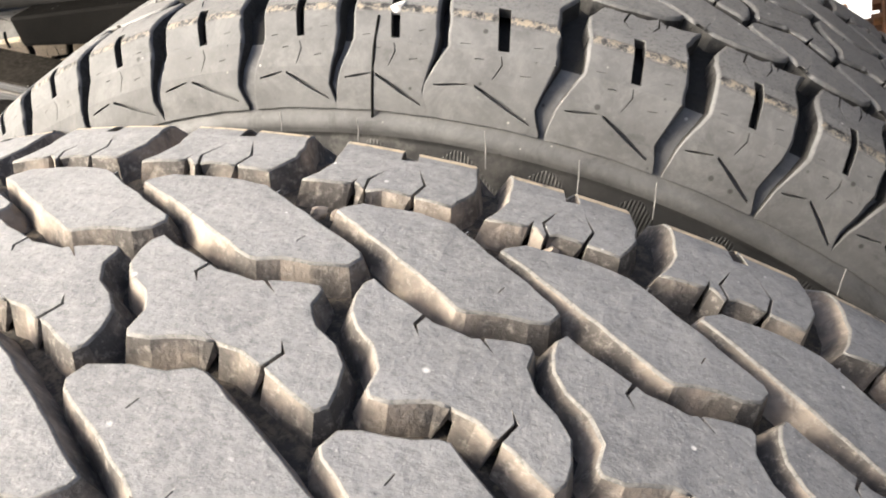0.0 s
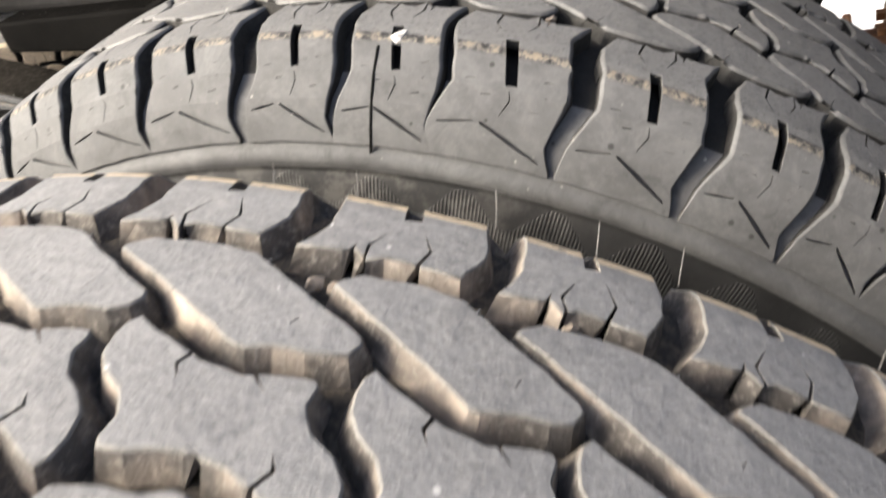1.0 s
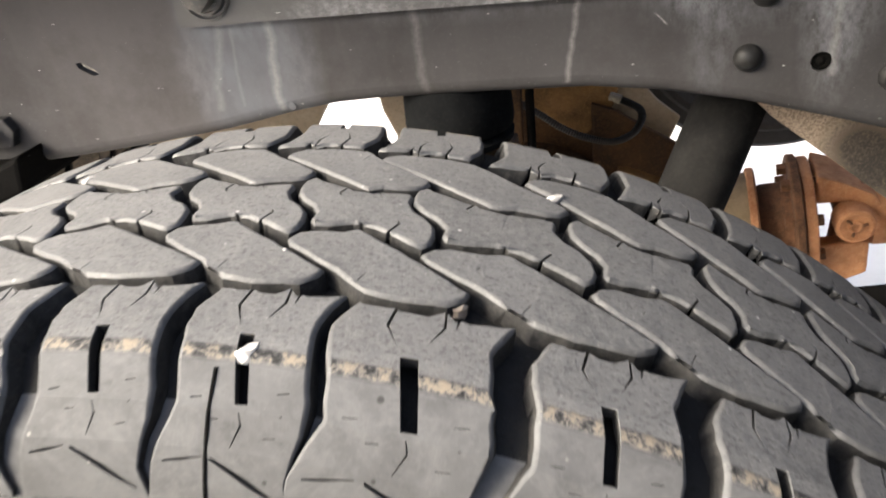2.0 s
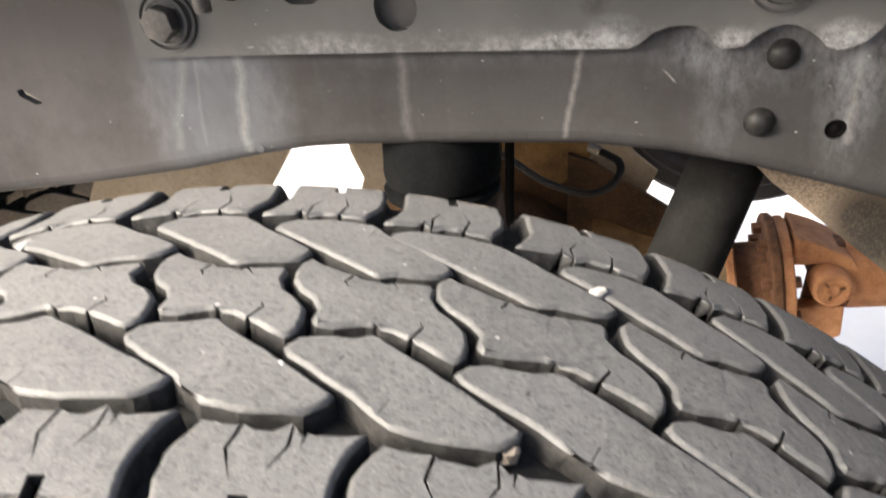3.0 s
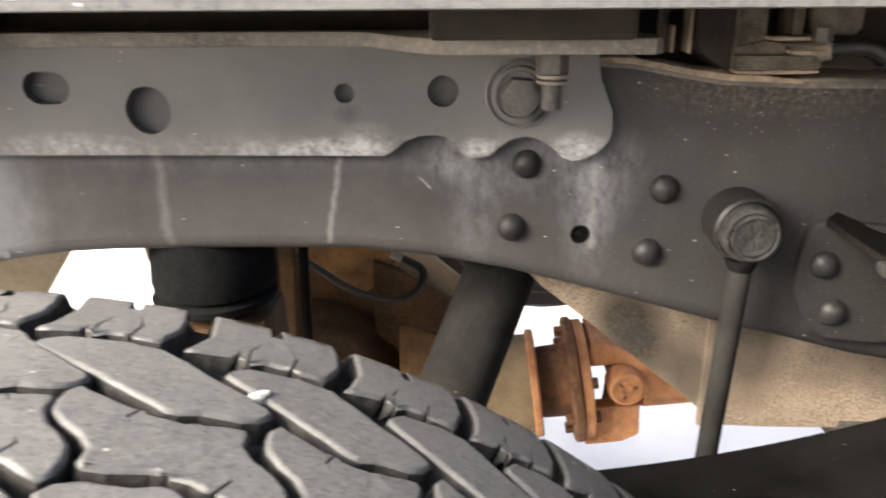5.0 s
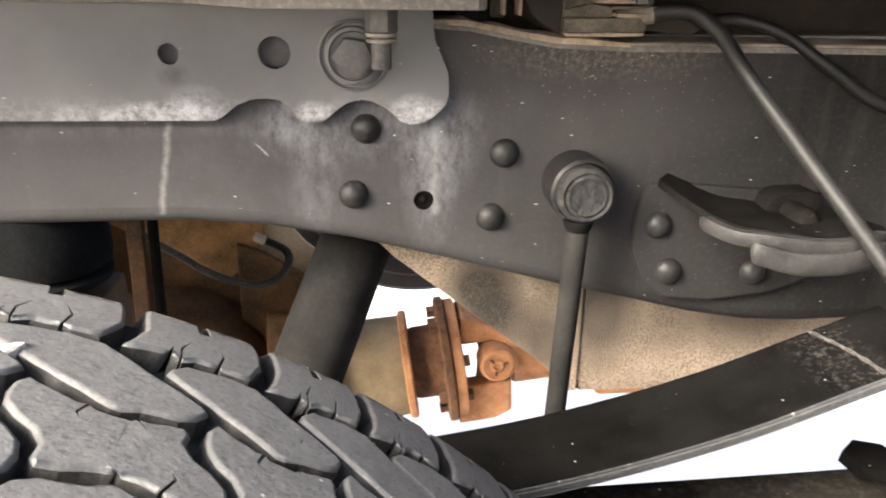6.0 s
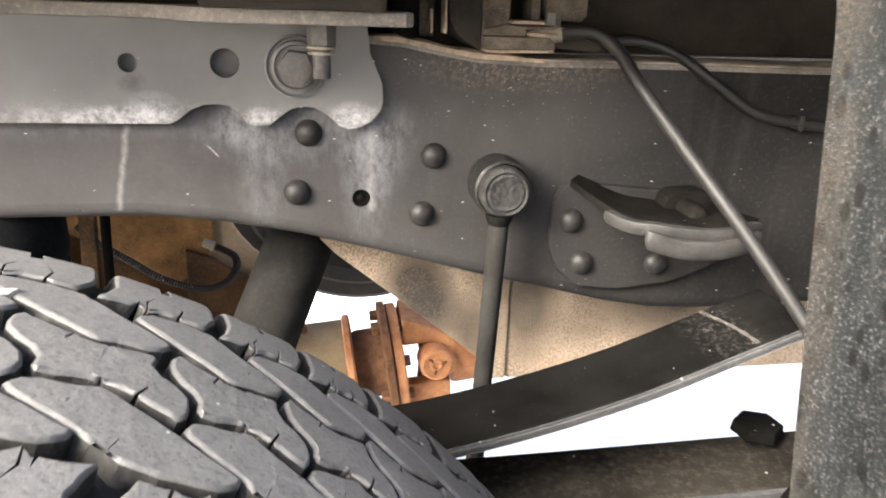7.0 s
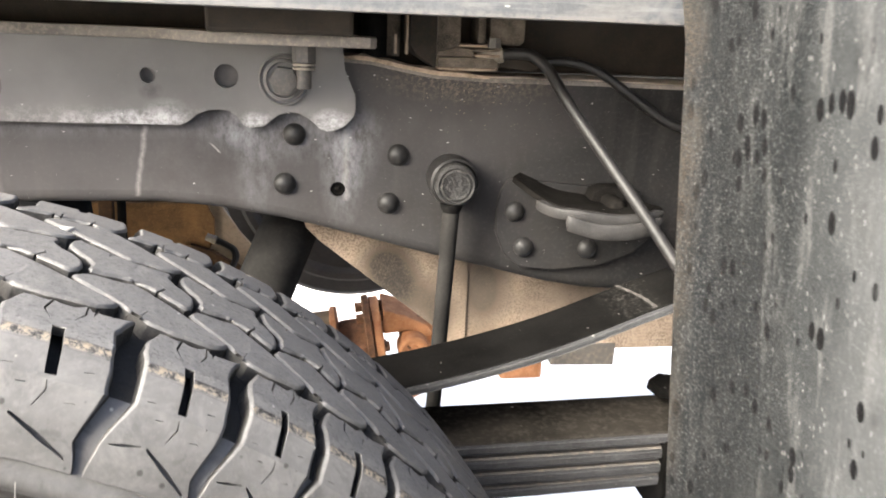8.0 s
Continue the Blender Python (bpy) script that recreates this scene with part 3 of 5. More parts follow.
def rod(p, q, r, r2=None, seg=24, r_edge=0.0):
    """A cylinder or cone from p to q."""
    p, q = Vector(p), Vector(q)
    bm = bmesh.new()
    m = Matrix.Translation((p + q) / 2) @ (q - p).to_track_quat("Z", "Y").to_matrix().to_4x4()
    bmesh.ops.create_cone(bm, cap_ends=True, segments=seg, radius1=r, radius2=r if r2 is None else r2, depth=(q - p).length, matrix=m)
    return bevel(bm, r_edge, 2, 60) if r_edge else bm


def join(*bms):
    out = bms[0]
    for b in bms[1:]:
        me = bpy.data.meshes.new("join")
        b.to_mesh(me)
        out.from_mesh(me)
        bpy.data.meshes.remove(me)
        b.free()
    return out


def fill(outline, holes=()):
    """A flat sheet in the xy plane, from an outline and holes, facing +z. Returns the bmesh."""
    bm = bmesh.new()
    es = []
    for loop in (outline, *holes):
        vs = [bm.verts.new((a, b, 0)) for a, b in loop]
        es += [bm.edges.new((vs[i], vs[(i + 1) % len(vs)])) for i in range(len(vs))]
    bmesh.ops.triangle_fill(bm, use_beauty=True, use_dissolve=False, edges=es)
    for f in bm.faces:
        f.normal_update()
        if f.normal.z < 0:
            f.normal_flip()
    return bm


def slab(outline, y0, y1, holes=(), r=0.0):
    """An outline in the xz plane, with holes, from y0 (the face towards the road side) to y1."""
    bm = fill(outline, holes)
    bmesh.ops.dissolve_limit(bm, angle_limit=0.01, verts=bm.verts, edges=bm.edges) if not holes else None
    top = bmesh.ops.extrude_face_region(bm, geom=bm.faces[:])
    for v in [g for g in top["geom"] if isinstance(g, bmesh.types.BMVert)]:
        v.co.z = y1 - y0
    for v in bm.verts:
        v.co = (v.co.x, y0 + v.co.z, v.co.y)
    bmesh.ops.recalc_face_normals(bm, faces=bm.faces)
    return bevel(bm, r, 2, 50) if r else bm


def ring(cx, cz, r, n=28, sx=1.0):
    return [(cx + sx * r * math.cos(2 * math.pi * i / n), cz + r * math.sin(2 * math.pi * i / n)) for i in range(n)]


def spline(pts, steps=8):
    """Catmull-Rom through the points."""
    p = [Vector(a) for a in pts]
    p = [p[0] * 2 - p[1], *p, p[-1] * 2 - p[-2]]
    out = []
    for i in range(1, len(p) - 2):
        a, b, c, d = p[i - 1:i + 3]
        for k in range(steps):
            t = k / steps
            out.append(0.5 * (2 * b + (c - a) * t + (2 * a - 5 * b + 4 * c - d) * t * t + (3 * b - a - 3 * c + d) * t ** 3))
    return out + [p[-2]]


def tube(pts, r, seg=12, ridge=0.0):
    """A round tube along points; ridge gives a corrugated conduit."""
    bm = bmesh.new()
    rings = []
    up = Vector((0.13, 0.37, 0.92))
    for i, q in enumerate(pts):
        d = (pts[min(i + 1, len(pts) - 1)] - pts[max(i - 1, 0)]).normalized()
        a = d.cross(up).normalized()
        b = d.cross(a)
        rr = r + (ridge if i % 2 else 0)
        rings.append([bm.verts.new(q + a * rr * math.cos(2 * math.pi * k / seg) + b * rr * math.sin(2 * math.pi * k / seg)) for k in range(seg)])
    for a, b in zip(rings, rings[1:]):
        for k in range(seg):
            bm.faces.new((a[k], a[(k + 1) % seg], b[(k + 1) % seg], b[k]))
    bm.faces.new(rings[0][::-1])
    bm.faces.new(rings[-1])
    bmesh.ops.recalc_face_normals(bm, faces=bm.faces)
    return bm


def strip(pts, y0, y1, thick, width_end=None):
    """A leaf: a bar along (x, z) points on its upper face, from y0 to y1, thick downwards."""
    bm = bmesh.new()
    rings = []
    n = len(pts)
    for i, (x, z) in enumerate(pts):
        a, b = pts[max(i - 1, 0)], pts[min(i + 1, n - 1)]
        d = Vector((b[0] - a[0], 0, b[1] - a[1])).normalized()
        nrm = Vector((-d.z, 0, d.x))
        q = Vector((x, 0, z))
        c = 0.0018
        sec = [(y0 + c, 0), (y1 - c, 0), (y1, -c), (y1, -thick + c), (y1 - c, -thick), (y0 + c, -thick), (y0, -thick + c), (y0, -c)]
        rings.append([bm.verts.new(q + Vector((0, y, 0)) + nrm * h) for y, h in sec])
    for a, b in zip(rings, rings[1:]):
        for k in range(8):
            bm.faces.new((a[k], a[(k + 1) % 8], b[(k + 1) % 8], b[k]))
    bm.faces.new(rings[0])
    bm.faces.new(rings[-1][::-1])
    bmesh.ops.recalc_face_normals(bm, faces=bm.faces)
    return bm


def lathe(profile, seg, axis="y", centre=(0, 0, 0), closed=False):
    """Revolve (along, radius) pairs about an axis through centre."""
    bm = bmesh.new()
    rings = []
    for a, r in profile:
        row = []
        for k in range(seg):
            t = 2 * math.pi * k / seg
            c, s = r * math.cos(t), r * math.sin(t)
            row.append(bm.verts.new(Vector(centre) + Vector({"y": (s, a, c), "x": (a, s, c), "z": (s, c, a)}[axis])))
        rings.append(row)
    pairs = list(zip(rings, rings[1:])) + ([(rings[-1], rings[0])] if closed else [])
    for a, b in pairs:
        for k in range(seg):
            bm.faces.new((a[k], a[(k + 1) % seg], b[(k + 1) % seg], b[k]))
    if not closed:
        bm.faces.new(rings[0])
        bm.faces.new(rings[-1])
    bmesh.ops.recalc_face_normals(bm, faces=bm.faces)
    return bm


def hexagon(cx, cy, cz, r, depth, chamfer=0.0015, turn=0.0):
    """A hexagon head whose face looks along -y from cy; it reaches back by depth."""
    bm = bmesh.new()
    bmesh.ops.create_cone(bm, cap_ends=True, segments=6, radius1=r, radius2=r, depth=depth, matrix=pose(cx, cy + depth / 2, cz, 90, 0, 0) @ pose(0, 0, 0, 0, 0, turn))
    return bevel(bm, chamfer, 2, 50)


def dome(cx, cy, cz, r, h, seg=20):
    """A rivet's round head on a face at cy, standing out along -y, with a thin collar."""
    prof = [(0.0, r * 1.04), (-h * 0.15, r * 1.02), (-h * 0.45, r * 0.9), (-h * 0.75, r * 0.66), (-h * 0.93, r * 0.36), (-h, r * 0.08)]
    return lathe([(a, b) for a, b in prof], seg, "y", (cx, cy, cz))


# ---- ground ----
gb = bmesh.new()
bmesh.ops.create_grid(gb, x_segments=40, y_segments=40, size=400, matrix=pose(0, 0, 0.031))
tagged(part("ground", gb, concrete), "pale sunlit concrete yard under the truck", "ground", kind="structure")

# ---- tyres ----
AXLE_Z, TREAD_R = 0.42, 0.408
# tread and shoulder, from the middle outwards: across, offset from the middle plane, radius
SECTION = [(0, 0.0000, 0.3917), (0.04, 0.0400, 0.3902), (0.074, 0.0740, 0.3874), (0.08, 0.0798, 0.3861), (0.0835, 0.0828, 0.3845), (0.095, 0.0908, 0.3765), (0.105, 0.0962, 0.3677), (0.1135, 0.0995, 0.3595), (0.125, 0.1030, 0.3485)]
DEPTH = [(0.0, 0.0074), (0.080, 0.0074), (0.093, 0.0062), (0.103, 0.0036), (0.110, 0.0026), (0.1195, 0.0018), (0.125, 0.0010)]


def table(rows, w, k):
    w = abs(w)
    for a, b in zip(rows, rows[1:]):
        if w <= b[0]:
            t = (w - a[0]) / (b[0] - a[0])
            return a[k] + (b[k] - a[k]) * t
    return rows[-1][k]


def on_tyre(s, w, h):
    """From along, across and height (0 the surface, -1 the groove's floor) to a place on the tyre at the top of the wheel."""
    v, r = table(SECTION, w, 1), table(SECTION, w, 2)
    v2, r2 = table(SECTION, abs(w) + 0.001, 1), table(SECTION, abs(w) + 0.001, 2)
    tv, tr = v2 - v, r2 - r
    if abs(tv) + abs(tr) < 1e-7:
        tv, tr = 0.3, -0.9
    ln = math.hypot(tv, tr)
    nv, nr = -tr / ln, tv / ln
    v, r = v + nv * h, r + nr * h
    a = s / TREAD_R
    return Vector((r * math.sin(a), math.copysign(v, w) if w else 0.0, r * math.cos(a)))


HALF = [(-.605, .0120), (-.600, .0165), (-.545, .0198), (-.42, .0168), (-.16, .0115), (.02, .0104), (.20, .0130), (.31, .0134), (.345, .0110), (.335, .0060), (.40, .0015), (.505, -.0020), (.585, -.0065)]
CENTRE = [(.36 + u, v) for u, v in HALF] + [(.36 - u, -v) for u, v in HALF]
LOZENGE = [(.97, -.0392), (.95, -.0425), (.84, -.0465), (.50, -.0482), (.28, -.0468), (.12, -.0420), (.04, -.0390), (-.385, -.0268), (-.42, -.0240), (-.37, -.0195), (-.27, -.0176), (-.06, -.0165), (.04, -.0143), (.10, -.0148)]
LOZENGE = [(.36 + u, v) for u, v in LOZENGE]
LUG = [(-.66, -.0520), (-.28, -.0530), (-.20, -.0500), (-.13, -.0530), (.19, -.0500), (.13, -.0570), (.09, -.0640), (.125, -.0790), (.145, -.0835), (.19, -.0950), (.10, -.1115), (.175, -.1195),
       (.175, -.1212), (-.32, -.1212), (-.825, -.1212), (-.825, -.1195), (-.80, -.1095), (-.65, -.0945), (-.69, -.0800), (-.735, -.0700), (-.75, -.0630)]
LUG = [(.36 + u, v) for u, v in LUG]


def cell_points(*pts):
    return [(.36 + u, v) for u, v in pts]


def ribbon(pts, pitch, width):
    """A thin closed loop round a bent line, for a hole in a block."""
    p = [Vector((u * pitch, v)) for u, v in pts]
    left, right = [], []
    for k, q in enumerate(p):
        d = (p[min(k + 1, len(p) - 1)] - p[max(k - 1, 0)]).normalized()
        n = Vector((-d.y, d.x)) * width / 2 * (0.5 if k in (0, len(p) - 1) else 1.0)
        left.append(q - n)
        right.append(q + n)
    return [(c.x, c.y) for c in left + right[::-1]]


# thin cuts that run from a block's edge inwards, and closed pockets, in the cell's own measure
CENTRE_CUTS = [cell_points(*c) for c in (((-.205, .0125), (-.245, .0080), (-.200, .0046)), ((.060, .0108), (.150, .0060)), ((.055, -.0120), (-.075, -.0068)), ((.270, -.0136), (.325, -.0082), (.285, -.0050)))]
LOZENGE_MARKS = [cell_points(*c) for c in (((.20, -.0440), (.245, -.0380)), ((-.09, -.0270), (-.07, -.0245)))]
LUG_CUTS = [cell_points(*c) for c in (((-.44, -.0525), (-.465, -.0605), (-.375, -.0700)), ((-.115, -.0535), (-.12, -.0580)), ((-.20, -.0502), (-.175, -.0575), (-.245, -.0665)))]
LUG_POCKETS = [cell_points((-.355, -.0728), (-.262, -.0720), (-.222, -.0835), (-.185, -.0935), (-.270, -.0937), (-.312, -.0835))]
LUG_ZIGZAG = [ribbon(cell_points((-.40, -.1072), (-.15, -.1122), (.08, -.1170)), 1.0, 0.0020), ribbon(cell_points((-.72, -.1090), (-.60, -.1082), (-.45, -.1070)), 1.0, 0.0010)]
LUG_MARKS = [cell_points(*c) for c in (((-.235, -.0955), (-.215, -.0985), (-.270, -.1040)), ((-.02, -.0900), (.055, -.0894)), ((-.56, -.0930), (-.48, -.0925)), ((-.36, -.0975), (-.43, -.0978)), ((-.07, -.1010), (.01, -.1005)), ((.02, -.0955), (.035, -.0950)))]


def turned(loop):
    return [(.72 - u, -v) for u, v in loop]


def inset(loop, by):
    """A closed loop moved outwards by a distance, corner by corner."""
    area = sum(a[0] * b[1] - b[0] * a[1] for a, b in zip(loop, loop[1:] + loop[:1]))
    out = []
    for k, q in enumerate(loop):
        a, b = Vector(loop[k - 1]), Vector(loop[(k + 1) % len(loop)])
        d0, d1 = (Vector(q) - a).normalized(), (b - Vector(q)).normalized()
        n0, n1 = Vector((d0.y, -d0.x)), Vector((d1.y, -d1.x))
        n = (n0 + n1).normalized()
        n *= math.copysign(by / max(0.5, n.dot(n0)), area * by)
        out.append((q[0] + n.x, q[1] + n.y))
    return out


def notched(line, path, width):
    """Let a thin cut into a closed loop: path starts at the mouth. Returns the loop and the cut's own points."""
    p = [Vector(q) for q in path]
    best = min(range(len(line)), key=lambda k: ((Vector(line[k]) + Vector(line[(k + 1) % len(line)])) / 2 - p[0]).length)
    a, b = Vector(line[best]), Vector(line[(best + 1) % len(line)])
    d = (b - a).normalized()
    mouth = a + d * min(max((p[0] - a).dot(d), width), (b - a).length - width)
    left, right = [mouth - d * width * 0.6], [mouth + d * width * 0.6]
    for k in range(1, len(p) - 1):
        t = (p[k + 1] - p[k - 1]).normalized()
        n = Vector((-t.y, t.x)) * width / 2
        if n.dot(d) < 0:
            n = -n
        left.append(p[k] - n)
        right.append(p[k] + n)
    own = [tuple(q) for q in left + [p[-1]] + right[::-1]]
    return line[:best + 1] + own + line[best + 1:], own


def block_mesh(name, outline, cuts, pockets, marks, pitch, mats, grow, worn, shift):
    rnd = random.Random(7)
    top = inset([(u * pitch, v) for u, v in outline], grow)
    line = []
    for (x0, v0), (x1, v1) in zip(top, top[1:] + top[:1]):
        a, d = Vector((x0, v0)), Vector((x1 - x0, v1 - v0))
        n = max(1, round(d.length / 0.0042))
        side = Vector((-d.y, d.x)).normalized()
        for k in range(n):
            q = a + d * (k / n) + side * rnd.uniform(-0.0003, 0.0003)
            line.append((q.x, q.y))
    thin = []
    for c in cuts:
        line, own = notched(line, [(u * pitch, v) for u, v in c], 0.0009)
        thin.append(own)
    holes = [[(u * pitch, v) for u, v in h] for h in pockets] + [ribbon(c, pitch, 0.0006) for c in marks]
    bm = fill(line, holes)
    if len(bm.faces) < len(line) - 2:
        bm.free()
        bm, holes = fill(line), []
    planes = [0.040, 0.074, 0.0775, 0.080, 0.0835, 0.095, 0.105, 0.1135]
    us = [u for u, _ in outline]
    lo, hi = min(abs(v) for _, v in outline), max(abs(v) for _, v in outline)
    for c in planes:
        for sgn in (-1, 1):
            if lo < c < hi:
                bmesh.ops.bisect_plane(bm, geom=bm.verts[:] + bm.edges[:] + bm.faces[:], plane_co=(0, sgn * c, 0), plane_no=(0, 1, 0))
    for k in range(1, 4):
        c = (min(us) + (max(us) - min(us)) * k / 4) * pitch
        bmesh.ops.bisect_plane(bm, geom=bm.verts[:] + bm.edges[:] + bm.faces[:], plane_co=(c, 0, 0), plane_no=(1, 0, 0))
    bm.verts.ensure_lookup_table()
    rim = [e for e in bm.edges if len(e.link_faces) == 1]
    out = {}
    for e in rim:
        f = e.link_faces[0]
        a, b = e.verts
        n = Vector((b.co.y - a.co.y, a.co.x - b.co.x, 0)).normalized()
        if n.dot((a.co + b.co) / 2 - f.calc_center_median()) < 0:
            n = -n
        for v in (a, b):
            out[v] = out.get(v, Vector()) + n
    strokes = [(Vector(p), Vector(q)) for own in thin for p, q in zip(own, own[1:])] + [(Vector(p), Vector(q)) for h in holes for p, q in zip(h, h[1:] + h[:1])]

    def in_cut(v):
        c = v.co.xy
        for p, q in strokes:
            d = q - p
            t = min(1.0, max(0.0, (c - p).dot(d) / max(d.length_squared, 1e-12)))
            if (p + d * t - c).length < 3e-5:
                return True
        return False

    mid, mid2, low, flat = {}, {}, {}, {}
    for v, n in out.items():
        n = n.normalized()
        fine = in_cut(v)
        base = v.co.copy()
        d = table(DEPTH, base.y, 1)
        q = min(1, d / 0.006)
        if fine:
            steps = ((0.0, 0.0), (0.00005, -0.0002), (0.00005, -0.0006), (0.0, -d * 0.55))
        elif worn:
            steps = ((-0.0012 * q, 0.0), (-0.0004 * q, -0.0003 * q), (0.0003 * q, -0.0013 * q), (0.0012 * q, -d - 0.0008))
        else:
            steps = ((-0.0002 * q, 0.0), (0.0001 * q, -0.00015 * q), (0.0004 * q, -0.0006 * q), ((0.0016 - grow) * q, -d - 0.0008))
        flat[v] = base + n * steps[0][0]
        mid[v], mid2[v], low[v] = (bm.verts.new(base + n * a + Vector((0, 0, h))) for a, h in steps[1:])
    tops = set(bm.faces)
    for e in rim:
        a, b = e.verts
        l = next(x for x in e.link_loops)
        if l.vert is not a:
            a, b = b, a
        for k, (hi, lo_) in enumerate((({a: a, b: b}, mid), (mid, mid2), (mid2, low))):
            f1 = bm.faces.new((hi[b], hi[a], lo_[a], lo_[b]))
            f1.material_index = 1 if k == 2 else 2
            f1.smooth = k < 2
    for v, p in flat.items():
        v.co = p
    layer = bm.verts.layers.float.new("across")
    for v in bm.verts:
        v[layer] = abs(v.co.y)
        h = v.co.z
        w = v.co.y + shift * max(0.0, 1 - (v.co.y / 0.085) ** 2)
        v.co = on_tyre(v.co.x, w, h)
    for f in tops:
        f.smooth = False
        if len(mats) > 3 and sum(v[layer] for v in f.verts) / len(f.verts) > 0.0776:
            f.material_index = 3
    for f in bm.faces:
        if f not in tops and len(mats) > 3 and f.material_index == 2 and min(v[layer] for v in f.verts) > 0.0815:
            f.material_index = 3
    return mesh_of(name, bm, *mats)


def tyre_profile():
    rows = []
    for w, v, r in SECTION[:-1]:
        p = on_tyre(0, w if w else 1e-9, -table(DEPTH, w, 1))
        rows.append((p.y, p.z))
    p = on_tyre(0, 0.1195, -table(DEPTH, 0.1195, 1))
    side = [(p.y, p.z), (0.1010, 0.3508), (0.1036, 0.3495), (0.1050, 0.3470), (0.1048, 0.3443), (0.1032, 0.3424), (0.1042, 0.3405), (0.1056, 0.3350), (0.1075, 0.3260), (0.1095, 0.3120), (0.1098, 0.2950),
            (0.1080, 0.2720), (0.1035, 0.2500), (0.0965, 0.2320), (0.0880, 0.2180), (0.0830, 0.2090), (0.0720, 0.2040)]
    half = rows + side
    return [(-a, r) for a, r in half[::-1]] + half[1:]


def carcass_mesh(shoulder, floor):
    me = mesh_of("carcass", lathe(tyre_profile(), 160, closed=True), sidewall, floor, shoulder)
    for p in me.polygons:
        p.use_smooth = True
        r = math.hypot(p.center.x, p.center.z)
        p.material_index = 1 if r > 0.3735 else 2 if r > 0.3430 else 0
    return me


BLOCKS = {}


SHAPES = {"centre": (CENTRE, CENTRE_CUTS, [], []), "near": (LOZENGE, [], [], LOZENGE_MARKS), "edge": (LUG, LUG_CUTS, LUG_POCKETS + LUG_ZIGZAG, LUG_MARKS)}
for far_row, near_row in (("far", "near"), ("rim", "edge")):
    shape = SHAPES[near_row]
    SHAPES[far_row] = (turned(shape[0]), *([turned(h) for h in loops] for loops in shape[1:]))
# how far the tread's edges stand back, whether they are worn round, and how far the pattern lies off the middle
WEAR = {"in": (-0.0001, True, -0.006), "out": (-0.0014, False, 0.006), "spare": (-0.0001, True, 0.0)}


def block(row, pitch, mats, key):
    k = (row, round(pitch, 4), key)
    if k not in BLOCKS:
        grow, worn, shift = WEAR[key]
        BLOCKS[k] = block_mesh("tread_block", *SHAPES[row], pitch, mats, grow, worn, shift)
    return BLOCKS[k]


def pitches(known):
    """Cell starts round the whole tyre: the known ones, then the rest in a mixed sequence of three lengths."""
    total = 2 * math.pi * TREAD_R
    left = total - (known[-1] - known[0])
    n = round(left / 0.0455)
    seq = [(0.042, 0.0455, 0.050)[(i * 7 // 3) % 3] for i in range(n)]
    k = left / sum(seq)
    cells = [(a, b - a) for a, b in zip(known, known[1:])]
    at = known[-1]
    for q in seq:
        cells.append((at, q * k))
        at += q * k
    return cells


def truck_wheel(name, label, cells, mats, shoulder, floor, key):
    wheel = thing(name, label, "wheel", "rear wheels of the truck")
    tyre = new("tyre", carcass_mesh(shoulder, floor))
    tyre.parent = wheel
    for at, pitch in cells:
        pitch = round(pitch * 2000) / 2000
        for row in ("centre", "near", "far", "edge", "rim"):
            b = new("tread_block", block(row, pitch, mats + ((shoulder,) if row in ("edge", "rim") else ()), key))
            b.parent = tyre
            b.rotation_euler = (0, at / TREAD_R, 0)
    prof = [(-0.080, 0.212), (-0.083, 0.205), (-0.070, 0.200), (-0.045, 0.180), (0.045, 0.180), (0.070, 0.200), (0.083, 0.205), (0.080, 0.212), (0.070, 0.206), (0.045, 0.186), (-0.045, 0.186), (-0.070, 0.206)]
    rimb = lathe(prof, 64, closed=True)
    disc = lathe([(-0.012, 0.183), (-0.004, 0.183), (0.012, 0.13), (0.012, 0.07), (0.004, 0.07), (0.004, 0.125)], 48, closed=True)
    part("rim", rimb, grey_steel, wheel, "dusty steel wheel rim", 40)
    part("wheel_disc", disc, grey_steel, wheel, "", 40)
    return wheel


INNER = [-.1938, -.1428, -.0929, -.0419, .0090, .0517, .0957, .1496, .1978, .2383, .2742, .3127]
OUTER = [-.1264, -.0790, -.0316, .0158, .0644, .1150, .1589, .2068, .2537, .3001]
TOE, CAMBER = 5.02, -1.60  # the wheels stand slightly turned to the rail
INNER_AT, OUTER_AT = (-0.0068, -0.0079, 0.4206), (0.0161, -0.2678, 0.4279)
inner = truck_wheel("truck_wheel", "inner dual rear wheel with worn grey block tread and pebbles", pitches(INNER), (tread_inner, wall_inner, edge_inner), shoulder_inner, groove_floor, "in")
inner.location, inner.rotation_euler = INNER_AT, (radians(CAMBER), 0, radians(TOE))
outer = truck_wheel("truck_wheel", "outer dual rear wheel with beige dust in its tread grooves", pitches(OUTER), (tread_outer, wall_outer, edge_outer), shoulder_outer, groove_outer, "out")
outer.location, outer.rotation_euler = OUTER_AT, (radians(CAMBER), 0, radians(TOE))
tread_spare = make_rubber("muddy_tread_rubber", (0.13, 0.105, 0.08), (0.22, 0.18, 0.13), 0.6)
spare = truck_wheel("truck_wheel", "brown muddy spare wheel slung flat behind the axle", pitches(INNER), (tread_spare, wall_inner, tread_spare), shoulder_outer, groove_floor, "spare")
spare.location, spare.rotation_euler = (-0.80, 0.66, 0.57), (radians(90), 0, radians(40))

